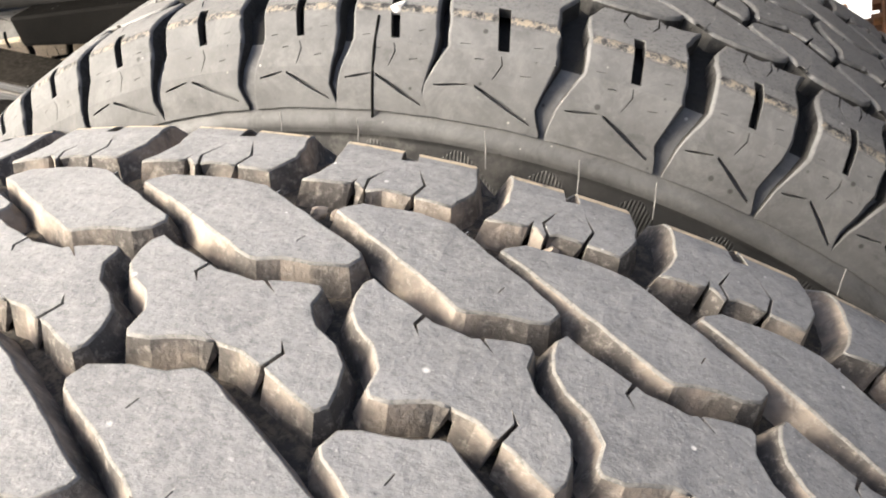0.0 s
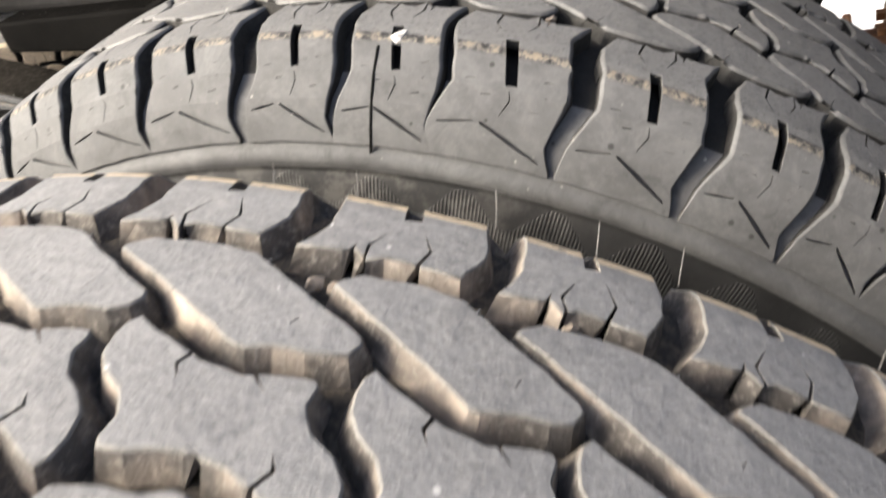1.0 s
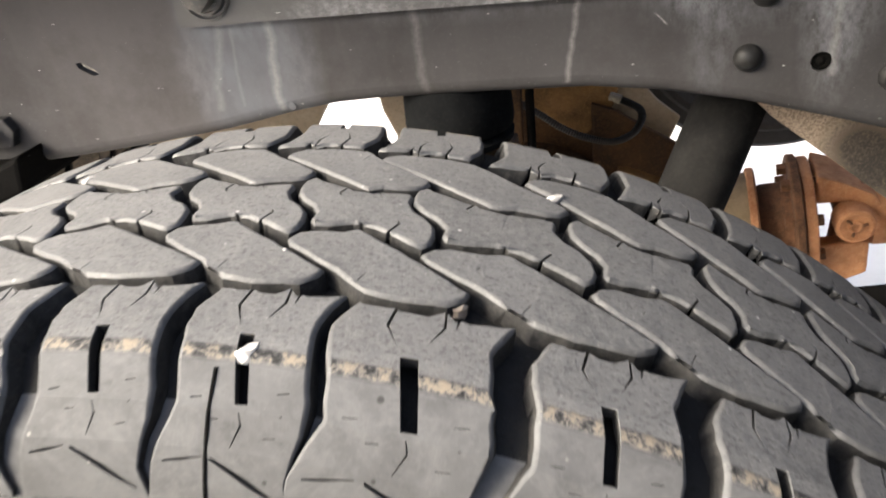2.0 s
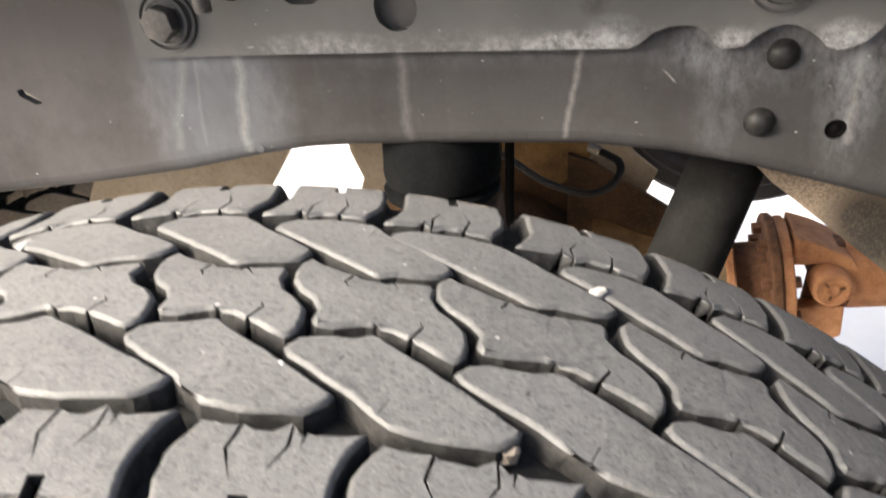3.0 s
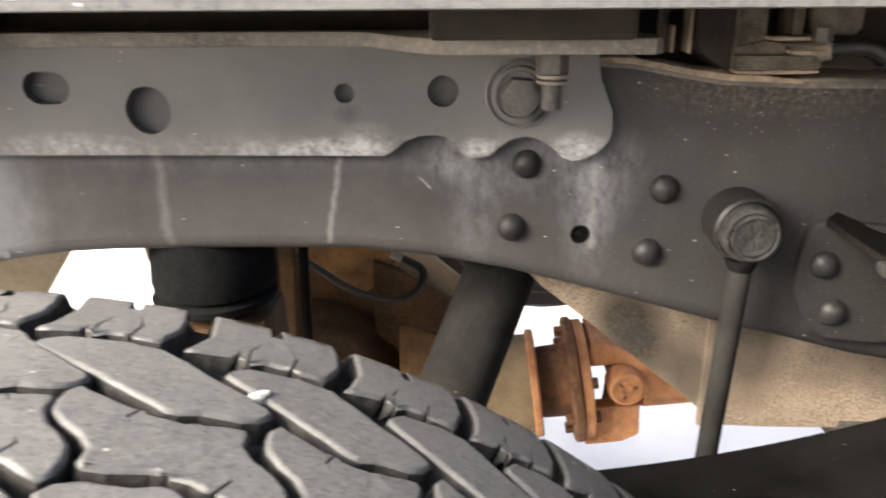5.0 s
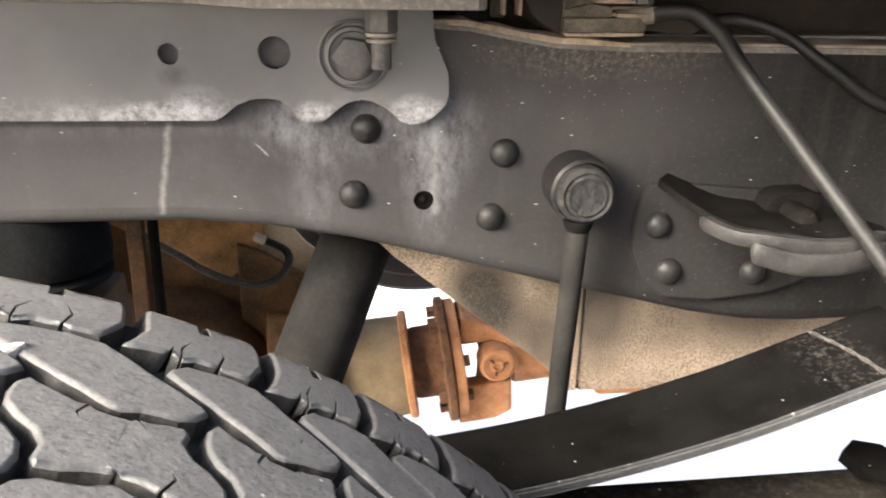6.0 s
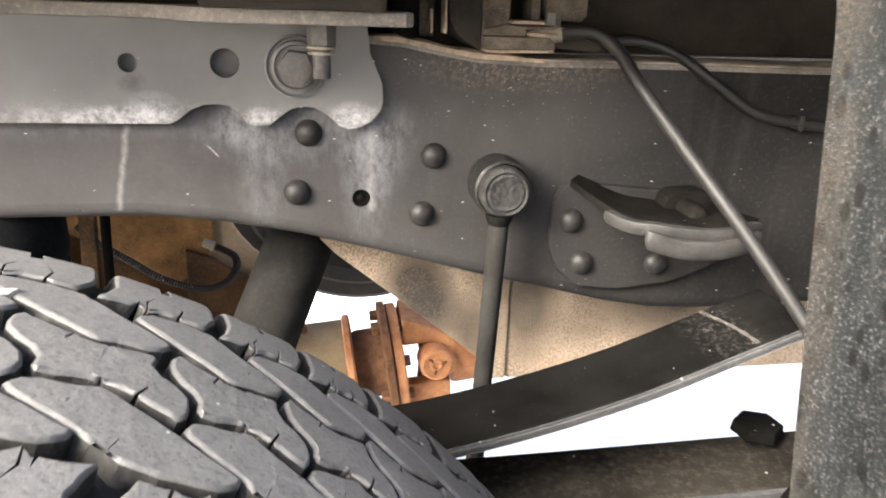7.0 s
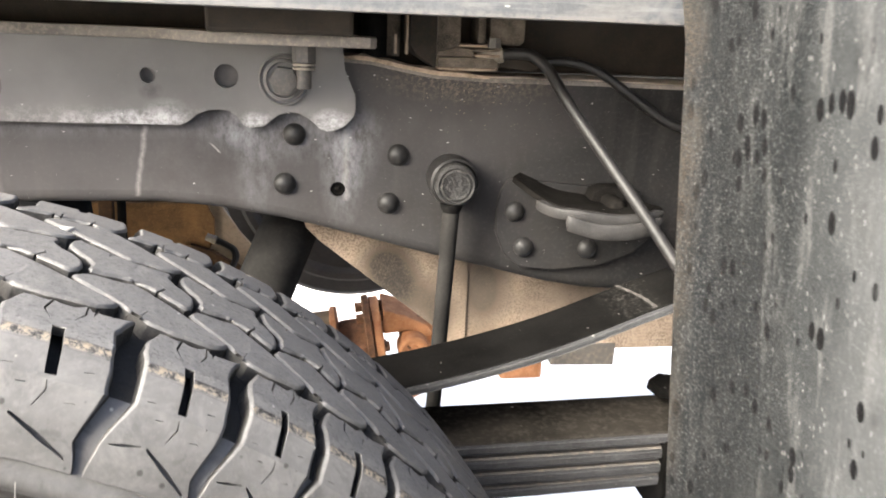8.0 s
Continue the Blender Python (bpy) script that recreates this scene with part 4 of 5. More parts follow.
# ---- chassis frame ----
WEB_Y = 0.293
BOTTOM = [(-1.30, 0.690), (-0.60, 0.690), (-0.42, 0.692), (-0.325, 0.7018), (-0.25, 0.711), (-0.179, 0.7214), (-0.1206, 0.7334), (-0.085, 0.7390), (-0.05, 0.7412), (0.028, 0.7426), (0.101, 0.7430), (0.1475, 0.7385), (0.20, 0.7290),
          (0.2545, 0.7151), (0.332, 0.6939), (0.373, 0.6841), (0.42, 0.6720), (0.459, 0.6650), (0.50, 0.6625), (0.548, 0.6631), (0.622, 0.6648), (1.60, 0.665)]
TOP = [(1.60, 0.843), (0.555, 0.8415), (0.45, 0.843), (0.36, 0.8435), (0.3163, 0.8455), (0.29, 0.850), (0.267, 0.8545), (0.20, 0.8590), (0.0, 0.8600), (-0.30, 0.8590), (-0.42, 0.856), (-0.60, 0.845), (-1.30, 0.845)]
frame_thing = thing("chassis_frame", "dark grey painted ladder frame with rivets, dust and chalky stains", "chassis")
# the rail's web, with its holes
slot = [(-0.2957, 0.7795), (-0.291, 0.7805), (-0.2790, 0.7735), (-0.2780, 0.7700), (-0.2830, 0.7690), (-0.2950, 0.7755)]
web_holes = [slot, ring(-0.3816, 0.7716, 0.0042, 14), ring(-0.4595, 0.741, 0.0135, 20), ring(0.2415, 0.752, 0.0062, 16), ring(0.598, 0.747, 0.0125, 20), ring(-0.118, 0.7375, 0.003, 10)]
ROLL = 0.011
web = slab([(x, z + ROLL - 0.003) for x, z in BOTTOM] + TOP, WEB_Y, WEB_Y + 0.006, web_holes)
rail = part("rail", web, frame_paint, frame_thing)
# flanges that turn inwards, with a rolled lower edge
def flange(line, up):
    bm = bmesh.new()
    rows = []
    for x, z in line:
        r = ROLL if up > 0 else 0.005
        prof = [(r - r * math.cos(k * math.pi / 10), (r - r * math.sin(k * math.pi / 10)) * up) for k in range(6)] + [(0.055, 0.0), (0.055, 0.005 * up), (r, 0.005 * up), (0.006, r * up)]
        rows.append([bm.verts.new((x, WEB_Y + (a if up > 0 else a - 0.0012), z + b - (0.003 if up > 0 else 0.0015 * up))) for a, b in prof])
    for a, b in zip(rows, rows[1:]):
        for k in range(len(a)):
            bm.faces.new((a[k], a[(k + 1) % len(a)], b[(k + 1) % len(b)], b[k]))
    bmesh.ops.recalc_face_normals(bm, faces=bm.faces)
    return bm
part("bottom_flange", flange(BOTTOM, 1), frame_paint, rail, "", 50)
part("top_flange", flange(TOP[::-1], -1), flange_paint, rail, "pale dust lying on the top flange", 50)
# dust and grit caked on the top flange, in an uneven bank
bank = []
for i in range(34):
    x = 0.246 + 0.0035 * i
    h = 0.0042 * min(1.0, i / 5, (33 - i) / 8) * (0.62 + 0.20 * math.sin(0.55 * i) * math.sin(0.23 * i + 1.0))
    z = next(za + (zb - za) * (x - xa) / (xb - xa) for (xb, zb), (xa, za) in zip(TOP, TOP[1:]) if xa <= x <= xb)
    bank.append([(x, 0.2925, z - 0.001), (x, 0.2932, z + 0.0012 + 0.4 * h), (x, 0.2985, z + 0.0015 + h), (x, 0.318, z + 0.0012 + 0.7 * h), (x, 0.338, z + 0.0005), (x, 0.338, z - 0.001)])
bb = bmesh.new()
vs = [[bb.verts.new(p) for p in r] for r in bank]
for a, c in zip(vs, vs[1:]):
    for k in range(6):
        bb.faces.new((a[k], a[(k + 1) % 6], c[(k + 1) % 6], c[k]))
bb.faces.new(vs[0])
bb.faces.new(vs[-1])
bmesh.ops.recalc_face_normals(bb, faces=bb.faces)
part("caked_dust", bb, pale_dust, rail, "tan grit caked on the flange", 50)
far_rail = part("rail", slab(BOTTOM + TOP, 1.020, 1.026), frame_paint, frame_thing)
part("bottom_flange", box(-1.3, 1.6, 0.972, 1.020, 0.690, 0.695), frame_paint, far_rail)
# the floor of the plugged hole
part("hole_plug", lathe([(0.2962, 0.0061), (0.2942, 0.0058), (0.2946, 0.0030), (0.2936, 0.0010)], 16, "y", (0.2415, 0, 0.752)), black_steel, rail)

# reinforcement plate with its outward top flange
PLATE_Y = 0.2845
plate_out = [(-0.1870, 0.803), (-0.12, 0.8031), (0.0, 0.8032), (0.1239, 0.8028), (0.1290, 0.8052), (0.1371, 0.8117), (0.1450, 0.8145), (0.1531, 0.8150), (0.1600, 0.8140), (0.1656, 0.8100), (0.1690, 0.8045), (0.1740, 0.8015), (0.1847, 0.8027),
             (0.1910, 0.8080), (0.1974, 0.8123), (0.2050, 0.8143), (0.2110, 0.8135), (0.2180, 0.8100), (0.2229, 0.8064), (0.2270, 0.8020), (0.2327, 0.7999), (0.2400, 0.8010), (0.2469, 0.8047), (0.2530, 0.8110),
             (0.2550, 0.8174), (0.2545, 0.8284), (0.2500, 0.8390), (0.2466, 0.8469), (0.2445, 0.8700), (-0.1840, 0.8700), (-0.1880, 0.8620)]
oval = [(-0.0728 + 0.0092 * math.cos(a), 0.8422 + 0.0092 * math.sin(a)) for a in [math.pi / 2 + i * math.pi / 10 for i in range(11)]] + [(-0.0640 + 0.0092 * math.cos(a), 0.8422 + 0.0092 * math.sin(a)) for a in [-math.pi / 2 + i * math.pi / 10 for i in range(11)]]
plate = part("reinforcement_plate", slab(plate_out, PLATE_Y, PLATE_Y + 0.008, [ring(-0.1138, 0.8429, 0.0068, 18), oval, ring(-0.0109, 0.8293, 0.0138, 30, 0.95), ring(0.1028, 0.8390, 0.0056, 16), ring(0.1588, 0.8398, 0.0088, 22)]), plate_paint, frame_thing, "grey plate with round holes and chalky white stains")
fl = [(-0.183, PLATE_Y + 0.002), (-0.183, 0.232), (-0.178, 0.2265), (-0.135, 0.2265), (-0.115, 0.236), (-0.085, 0.270), (-0.070, 0.2755), (0.105, 0.2755), (0.120, 0.270), (0.142, 0.240), (0.158, 0.2265), (0.262, 0.2255), (0.2665, 0.230), (0.2665, 0.245), (0.256, 0.262), (0.252, PLATE_Y + 0.002)]
fb = fill(fl)
ext = bmesh.ops.extrude_face_region(fb, geom=fb.faces[:])
for v in [g for g in ext["geom"] if isinstance(g, bmesh.types.BMVert)]:
    v.co.z = 0.0078
for v in fb.verts:
    v.co.z += 0.8655
bmesh.ops.recalc_face_normals(fb, faces=fb.faces)
part("mounting_flange", bevel(fb, 0.0016, 2, 50), flange_paint, plate, "pale dust on the outward steel flange", 40)

part("shelf", slab([(-0.460, 0.828), (-0.345, 0.8510), (-0.259, 0.8680), (-0.246, 0.8755), (-0.262, 0.8775), (-0.300, 0.8760), (-0.345, 0.8620), (-0.460, 0.840)], 0.2700, 0.3300, r=0.002), flange_paint, rail, "tan dusty slanting shelf", 40)
part("packing_strip", box(-0.2570, -0.1860, 0.2800, 0.3300, 0.8612, 0.8690, 0.0015), pale_dust, rail, "orange-tan packing strip", 40)

# rivets
for x, z in ((0.2077, 0.7960), (0.1996, 0.7567), (0.2898, 0.7808), (0.2825, 0.7410)):
    part("rivet", dome(x, WEB_Y + 0.0005, z, 0.0086, 0.0075), rivet_paint, frame_thing, "", 30)

# the two large flanged bolts and the studs beside them
def flange_bolt(x, z, turn):
    w = lathe([(PLATE_Y + 0.0005, 0.0196), (PLATE_Y - 0.0024, 0.0194), (PLATE_Y - 0.0032, 0.0182), (PLATE_Y - 0.0006, 0.0170), (PLATE_Y - 0.0006, 0.0160), (PLATE_Y - 0.0046, 0.0152), (PLATE_Y - 0.0054, 0.0134), (PLATE_Y - 0.0026, 0.0126), (PLATE_Y - 0.0024, 0.002)], 36, "y", (x, 0, z))
    bolt = part("bolt", hexagon(x, PLATE_Y - 0.0155, z, 0.0112, 0.0115, 0.0012, turn), bolt_steel, frame_thing, "painted hexagon bolt on a dished washer", 30)
    part("washer", w, plate_paint, bolt, "", 40)
for x, z, turn in ((-0.1595, 0.8262, 12), (0.2015, 0.8385, 24)):
    flange_bolt(x, z, turn)
for x, y in ((-0.1215, 0.262), (0.2165, 0.256)):
    stud = part("stud", rod((x, y, 0.8345), (x, y, 0.8665), 0.0052, r_edge=0.0008), bolt_steel, frame_thing, "dusty threaded stud with nut and washer", 40)
    nutb = bmesh.new()
    bmesh.ops.create_cone(nutb, cap_ends=True, segments=6, radius1=0.0086, radius2=0.0086, depth=0.0125, matrix=pose(x, y, 0.8595, 0, 0, 20))
    part("nut", bevel(nutb, 0.0008, 2), bolt_steel, stud, "", 30)
    for z in (0.8520, 0.8490):
        part("washer", rod((x, y, z - 0.0009), (x, y, z + 0.0009), 0.0082, seg=20, r_edge=0.0004), zinc, stud, "", 40)

# small plates and bolts near the rear spring hanger
hanger = [(-0.470, 0.835), (-0.384, 0.826), (-0.379, 0.820), (-0.4035, 0.767), (-0.410, 0.762), (-0.470, 0.762)]
hb = part("hanger_plate", slab(hanger, 0.285, WEB_Y + 0.001, r=0.0015), frame_paint, frame_thing)
for x, z in ((-0.402, 0.806), (-0.424, 0.779)):
    part("bolt", hexagon(x, 0.272, z, 0.0095, 0.0135, 0.001, 10), bolt_steel, hb)
lug = [(-0.420, 0.742), (-0.382, 0.739), (-0.376, 0.728), (-0.383, 0.714), (-0.418, 0.712)]
lb = part("lug_plate", slab(lug, 0.284, WEB_Y + 0.001, r=0.0015), frame_paint, frame_thing)
part("bolt", hexagon(-0.4005, 0.270, 0.728, 0.0092, 0.0145, 0.001, 5), bolt_steel, lb)
# spring hanger casting below the rail
part("spring_hanger", slab([(-0.62, 0.69), (-0.40, 0.70), (-0.36, 0.715), (-0.37, 0.680), (-0.45, 0.655), (-0.62, 0.655)], 0.262, 0.340, r=0.004), black_steel, frame_thing)

# bracket of the helper spring: riveted base and a curved tongue
base_out = [(0.3750, 0.7150), (0.3755, 0.7370), (0.3780, 0.7500), (0.3830, 0.7580), (0.3900, 0.7600), (0.50, 0.7500), (0.52, 0.7150), (0.500, 0.6950), (0.470, 0.6840), (0.4300, 0.6800), (0.3980, 0.6830), (0.3830, 0.6960)]
base = part("bracket_base", slab(base_out, 0.2865, WEB_Y + 0.0005, r=0.0015), frame_paint, frame_thing)
for x, z in ((0.3899, 0.7326), (0.3999, 0.7014), (0.4566, 0.6996)):
    part("rivet", dome(x, 0.2867, z, 0.0084, 0.0070), rivet_paint, base, "", 30)

def loft(rows):
    bm = bmesh.new()
    vs = [[bm.verts.new(p) for p in r] for r in rows]
    for a, b in zip(vs, vs[1:]):
        for k in range(len(a)):
            bm.faces.new((a[k], a[(k + 1) % len(a)], b[(k + 1) % len(b)], b[k]))
    bm.faces.new(vs[0])
    bm.faces.new(vs[-1])
    bmesh.ops.recalc_face_normals(bm, faces=bm.faces)
    return bm

def along(pts, t):
    k = min(int(t * (len(pts) - 1)), len(pts) - 2)
    return Vector(pts[k]).lerp(Vector(pts[k + 1]), t * (len(pts) - 1) - k)

root_line = spline([(0.3930, 0.2880, 0.7655), (0.4080, 0.288, 0.7590), (0.4275, 0.288, 0.7510), (0.4465, 0.288, 0.7480), (0.4640, 0.288, 0.7440), (0.4900, 0.288, 0.7440)], 4)
lip_line = spline([(0.3865, 0.2850, 0.7622), (0.3945, 0.2720, 0.7570), (0.4035, 0.2500, 0.7520), (0.4110, 0.2260, 0.7520), (0.4250, 0.2110, 0.7530), (0.4494, 0.2085, 0.7500), (0.4650, 0.2085, 0.7505), (0.4850, 0.2120, 0.7545)], 4)
rows = []
for i in range(19):
    t = i / 18
    root, lip = along(root_line, t), along(lip_line, t)
    mid = (root + lip) / 2 + Vector((0, 0, -0.004 * math.sin(math.pi * t)))
    dn = Vector((0, 0, -0.0045))
    rows.append([root, mid, lip, lip + dn, mid + dn, root + dn])
def sweep(path, half, high):
    """A bar of rounded section along a path, with rounded ends."""
    pts = spline(path, 5)
    rows, n = [], len(pts)
    for i, p in enumerate(pts):
        d = (pts[min(i + 1, n - 1)] - pts[max(i - 1, 0)]).normalized()
        side = Vector((d.y, -d.x, 0)).normalized()
        k = (0.35, 0.75, 0.93)[min(i, n - 1 - i)] if min(i, n - 1 - i) < 3 else 1.0
        rows.append([p + side * (half * c * k) + Vector((0, 0, high * s * k)) for c, s in ((1, 0.7), (0.8, 1), (-0.8, 1), (-1, 0.7), (-1, -0.7), (-0.8, -1), (0.8, -1), (1, -0.7))])
    return loft(rows)
base.location = (-0.0025, 0, 0.0031)
tongue = part("bracket_tongue", loft(rows), gritty, base, "curved black tongue, gritty on top", 40)
part("tongue_lip", sweep([(0.3955, 0.2400, 0.7512), (0.3985, 0.2290, 0.7500), (0.4050, 0.2150, 0.7496), (0.4150, 0.2080, 0.7500), (0.4320, 0.2055, 0.7480), (0.4500, 0.2045, 0.7465), (0.4660, 0.2050, 0.7475), (0.4840, 0.2080, 0.7515)], 0.0034, 0.0038), worn_grey, tongue, "worn grey lip of the tongue", 45)
part("wear_pad", sweep([(0.4095, 0.2085, 0.7455), (0.4150, 0.2060, 0.7432), (0.4290, 0.2040, 0.7395), (0.4420, 0.2035, 0.7383), (0.4580, 0.2035, 0.7388), (0.4720, 0.2045, 0.7415), (0.4830, 0.2070, 0.7450)], 0.0060, 0.0058), worn_grey, tongue, "smooth grey rubbing pad", 45)
part("stop_bump", lathe([(0.2820, 0.0075), (0.2540, 0.0075), (0.2490, 0.0066), (0.2465, 0.0045), (0.2455, 0.0010)], 20, "y", (0.4655, 0, 0.7450)), gritty, tongue, "", 40)
part("back_stop", slab([(0.4480, 0.7400), (0.4520, 0.7530), (0.4600, 0.7570), (0.4780, 0.7575), (0.4860, 0.7540), (0.4860, 0.7400)], 0.2700, 0.2895, r=0.003), gritty, tongue, "", 40)

# ---- stabiliser link ----
link = thing("stabiliser_link", "black stabiliser link with a round rubber bush end", "suspension link")
lx, ly, lz = 0.3328, 0.262, 0.7630
part("bush_housing", lathe([(0.2935, 0.0195), (0.275, 0.0200), (0.268, 0.0195), (0.2665, 0.0178), (0.2700, 0.0170), (0.2935, 0.0170)], 36, "y", (lx, 0, lz), closed=True), rivet_paint, link, "", 40)
part("bush_cap", lathe([(0.2900, 0.0160), (0.2625, 0.0168), (0.2585, 0.0160), (0.2570, 0.0142), (0.2582, 0.0128), (0.2572, 0.0110), (0.2584, 0.0090), (0.2570, 0.0062), (0.2580, 0.0030), (0.2576, 0.0004)], 36, "y", (lx - 0.0005, 0, lz)), cast_cap, link, "grey ribbed end cap", 60)
part("rod", rod((lx - 0.0020, 0.2675, lz - 0.018), (lx - 0.0125, 0.262, 0.545), 0.0068, 0.0064), shock_paint, link, "", 40)
part("collar", lathe([(0.7400, 0.0070), (0.7440, 0.0088), (0.7470, 0.0092)], 20, "z", (lx - 0.0022, 0.2672, 0)), rubber_black, link, "", 40)

# ---- bump stop under the rail ----
stop = thing("bump_stop", "black rubber bump stop under the rail above the axle", "bump stop")
part("rubber_block", lathe([(0.6990, 0.012), (0.6985, 0.0365), (0.7010, 0.0412), (0.7080, 0.0424), (0.7180, 0.0417), (0.7380, 0.0405), (0.7420, 0.0390), (0.7420, 0.010)], 40, "z", (-0.0025, 0.338, 0), True), stop_rubber, stop, "", 40)
part("rubber_lip", lathe([(0.6880, 0.012), (0.6880, 0.0375), (0.6905, 0.0418), (0.6950, 0.0424), (0.6985, 0.0375), (0.6990, 0.012)], 40, "z", (-0.0035, 0.338, 0), True), stop_rubber, stop, "", 40)
part("rusty_plate", slab([(-0.048, 0.6840), (0.036, 0.6800), (0.041, 0.600), (0.026, 0.585), (0.005, 0.668), (-0.048, 0.676)], 0.302, 0.370, r=0.002), brown, stop, "rusty steel seat")

# ---- springs ----
def arc(pts, steps=6):
    return [(p.x, p.z) for p in spline([(x, 0, z) for x, z in pts], steps)]

helper = thing("helper_spring", "thick black helper leaf with a pale lower edge", "leaf spring")
top_line = arc([(-0.30, 0.700), (-0.15, 0.640), (0.0, 0.618), (0.15, 0.622), (0.247, 0.6330), (0.32, 0.6465), (0.392, 0.6665), (0.455, 0.6905), (0.497, 0.7065)])
part("leaf", strip(top_line, 0.164, 0.224, 0.0066), helper_paint, helper, "", 40)
# near edge laid on as a paler strip for the light it catches
part("leaf_edge", strip([(x + 0.0003, z - 0.0006) for x, z in top_line], 0.1630, 0.1650, 0.0060), edge_steel, helper, "leaf edge in a lighter grey for the light on it", 40)
# pale rubbed mark across the leaf near its end
def leaf_z(x):
    return next(za + (zb - za) * (x - xa) / (xb - xa) for (xa, za), (xb, zb) in zip(top_line, top_line[1:]) if xa <= x <= xb)
mk = bmesh.new()
rows = []
for k in range(15):
    y = 0.1660 + 0.0560 * k / 14
    x = 0.4570 + 0.0085 * math.sin(0.5 * math.pi * (1 - k / 14))
    w = 0.0012 + 0.0004 * math.sin(2.1 * k)
    rows.append([mk.verts.new((x + d, y, leaf_z(x + d) + 0.0007)) for d in (-w, 0.0, w)])
for a, b in zip(rows, rows[1:]):
    for k in range(2):
        mk.faces.new((a[k], a[k + 1], b[k + 1], b[k]))
bmesh.ops.recalc_face_normals(mk, faces=mk.faces)
part("rub_mark", mk, rub_chalk, helper, "pale rubbed arc across the leaf")

main = thing("leaf_spring", "pack of dusty dark spring leaves clamped over the axle", "leaf spring")
for i in range(4):
    d = 0.0132 * i
    reach = (1.0, 1.0, 0.95, 0.80)[i]
    base_pts = [(-0.62, 0.672), (-0.45, 0.640), (-0.25, 0.602), (-0.10, 0.591), (0.0, 0.588), (0.15, 0.588), (0.30, 0.5890), (0.42, 0.5905), (0.52, 0.5925), (0.64, 0.5965), (0.76, 0.604)]
    line = arc([(x * reach, z + 0.0025 - d) for x, z in base_pts])
    leaf = part("leaf", strip(line, 0.164, 0.224, 0.0100), grey_steel if i else leaf_dust, main, "", 40)
    part("leaf_edge", strip([(x, z - 0.0014) for x, z in line], 0.1628, 0.1650, 0.0075), edge_steel, leaf, "", 40)
clamp = part("clamp", box(0.484, 0.536, 0.154, 0.232, 0.520, 0.5860, 0.003), black_steel, main)
for x, y in ((0.511, 0.214), (0.510, 0.150)):
    nb = bmesh.new()
    bmesh.ops.create_cone(nb, cap_ends=True, segments=6, radius1=0.0180, radius2=0.0166, depth=0.0085, matrix=pose(x - 0.002, y, 0.6062 if y > 0.2 else 0.5900, 0, 0, 8))
    part("nut", bevel(nb, 0.0011, 2), black_steel, clamp, "large black nut", 30)
for x in (-0.055, 0.055):
    u = [(x, 0.152, 0.33), (x, 0.152, 0.60), (x, 0.158, 0.622), (x, 0.204, 0.628), (x, 0.250, 0.622), (x, 0.256, 0.60), (x, 0.256, 0.33)]
    part("u_bolt", tube(spline(u, 5), 0.007), black_steel, main, "", 60)

# ---- shock absorber ----
shock = thing("shock_absorber", "black slanting shock absorber tube behind the rail", "shock absorber")
part("body_tube", rod((0.2206, 0.4178, 0.740), (0.1091, 0.2622, 0.500), 0.0265, 0.0265, 32), shock_paint, shock, "", 40)
part("upper_eye", lathe([(0.385, 0.018), (0.445, 0.018), (0.445, 0.007), (0.385, 0.007)], 24, "y", (0.2230, 0, 0.752), closed=True), rubber_black, shock, "", 40)

# ---- rear axle ----
axle = thing("rear_axle", "brown muddy rear axle casing with rusty pinion flange", "axle")
part("axle_tube", rod((0, -0.15, AXLE_Z), (0, 1.47, AXLE_Z), 0.058, 0.058, 32), brown, axle, "", 40)
part("differential_casing", lathe([(-0.135, 0.050), (-0.125, 0.088), (-0.095, 0.112), (-0.050, 0.122), (0.050, 0.122), (0.095, 0.112), (0.125, 0.088), (0.135, 0.050)], 48, "y", (-0.010, 0.66, 0.432)), brown, axle, "", 35)
part("spring_seat", box(-0.075, 0.075, 0.150, 0.258, 0.440, 0.536, 0.004), brown, axle)
py, pz = 0.640, 0.4520
LEANED = Matrix.Translation((0.270, py, pz)) @ Matrix.Rotation(math.radians(-7.5), 4, "Y") @ Matrix.Translation((-0.270, -py, -pz))
def leaned(bm):
    """The pinion's axis rises towards the front of the truck."""
    bmesh.ops.transform(bm, matrix=LEANED, verts=bm.verts)
    return bm
def drum(name, prof, mat, parent, label="", closed=False):
    return part(name, leaned(lathe(prof, 44, "x", (0, py, pz), closed=closed)), mat, parent, label, 30)
drum("pinion_housing", [(0.130, 0.086), (0.17, 0.068), (0.200, 0.0590), (0.248, 0.0575), (0.248, 0.020)], housing_mud, axle)
# lit part of the casing, its light put in as a paler mud colour
drum("carrier_cover", [(0.108, 0.040), (0.110, 0.106), (0.122, 0.104), (0.140, 0.094), (0.160, 0.083), (0.178, 0.076), (0.184, 0.040)], muddy, axle, "flared carrier cover in a lighter brown for the light on it")
drum("housing_flange", [(0.2460, 0.0600), (0.2475, 0.0625), (0.2535, 0.0625), (0.2555, 0.0605), (0.2555, 0.030), (0.2460, 0.030)], rust, axle, "", True)
drum("drive_hub", [(0.2550, 0.0395), (0.2600, 0.0415), (0.2860, 0.0420), (0.2925, 0.0450)], dark_rust, axle, "dark pitted drive hub")
cf = drum("companion_flange", [(0.2900, 0.0700), (0.2915, 0.0725), (0.2985, 0.0725), (0.2995, 0.0715), (0.2995, 0.020), (0.2900, 0.020)], dark_rust, axle, "dark rusty companion flange", True)
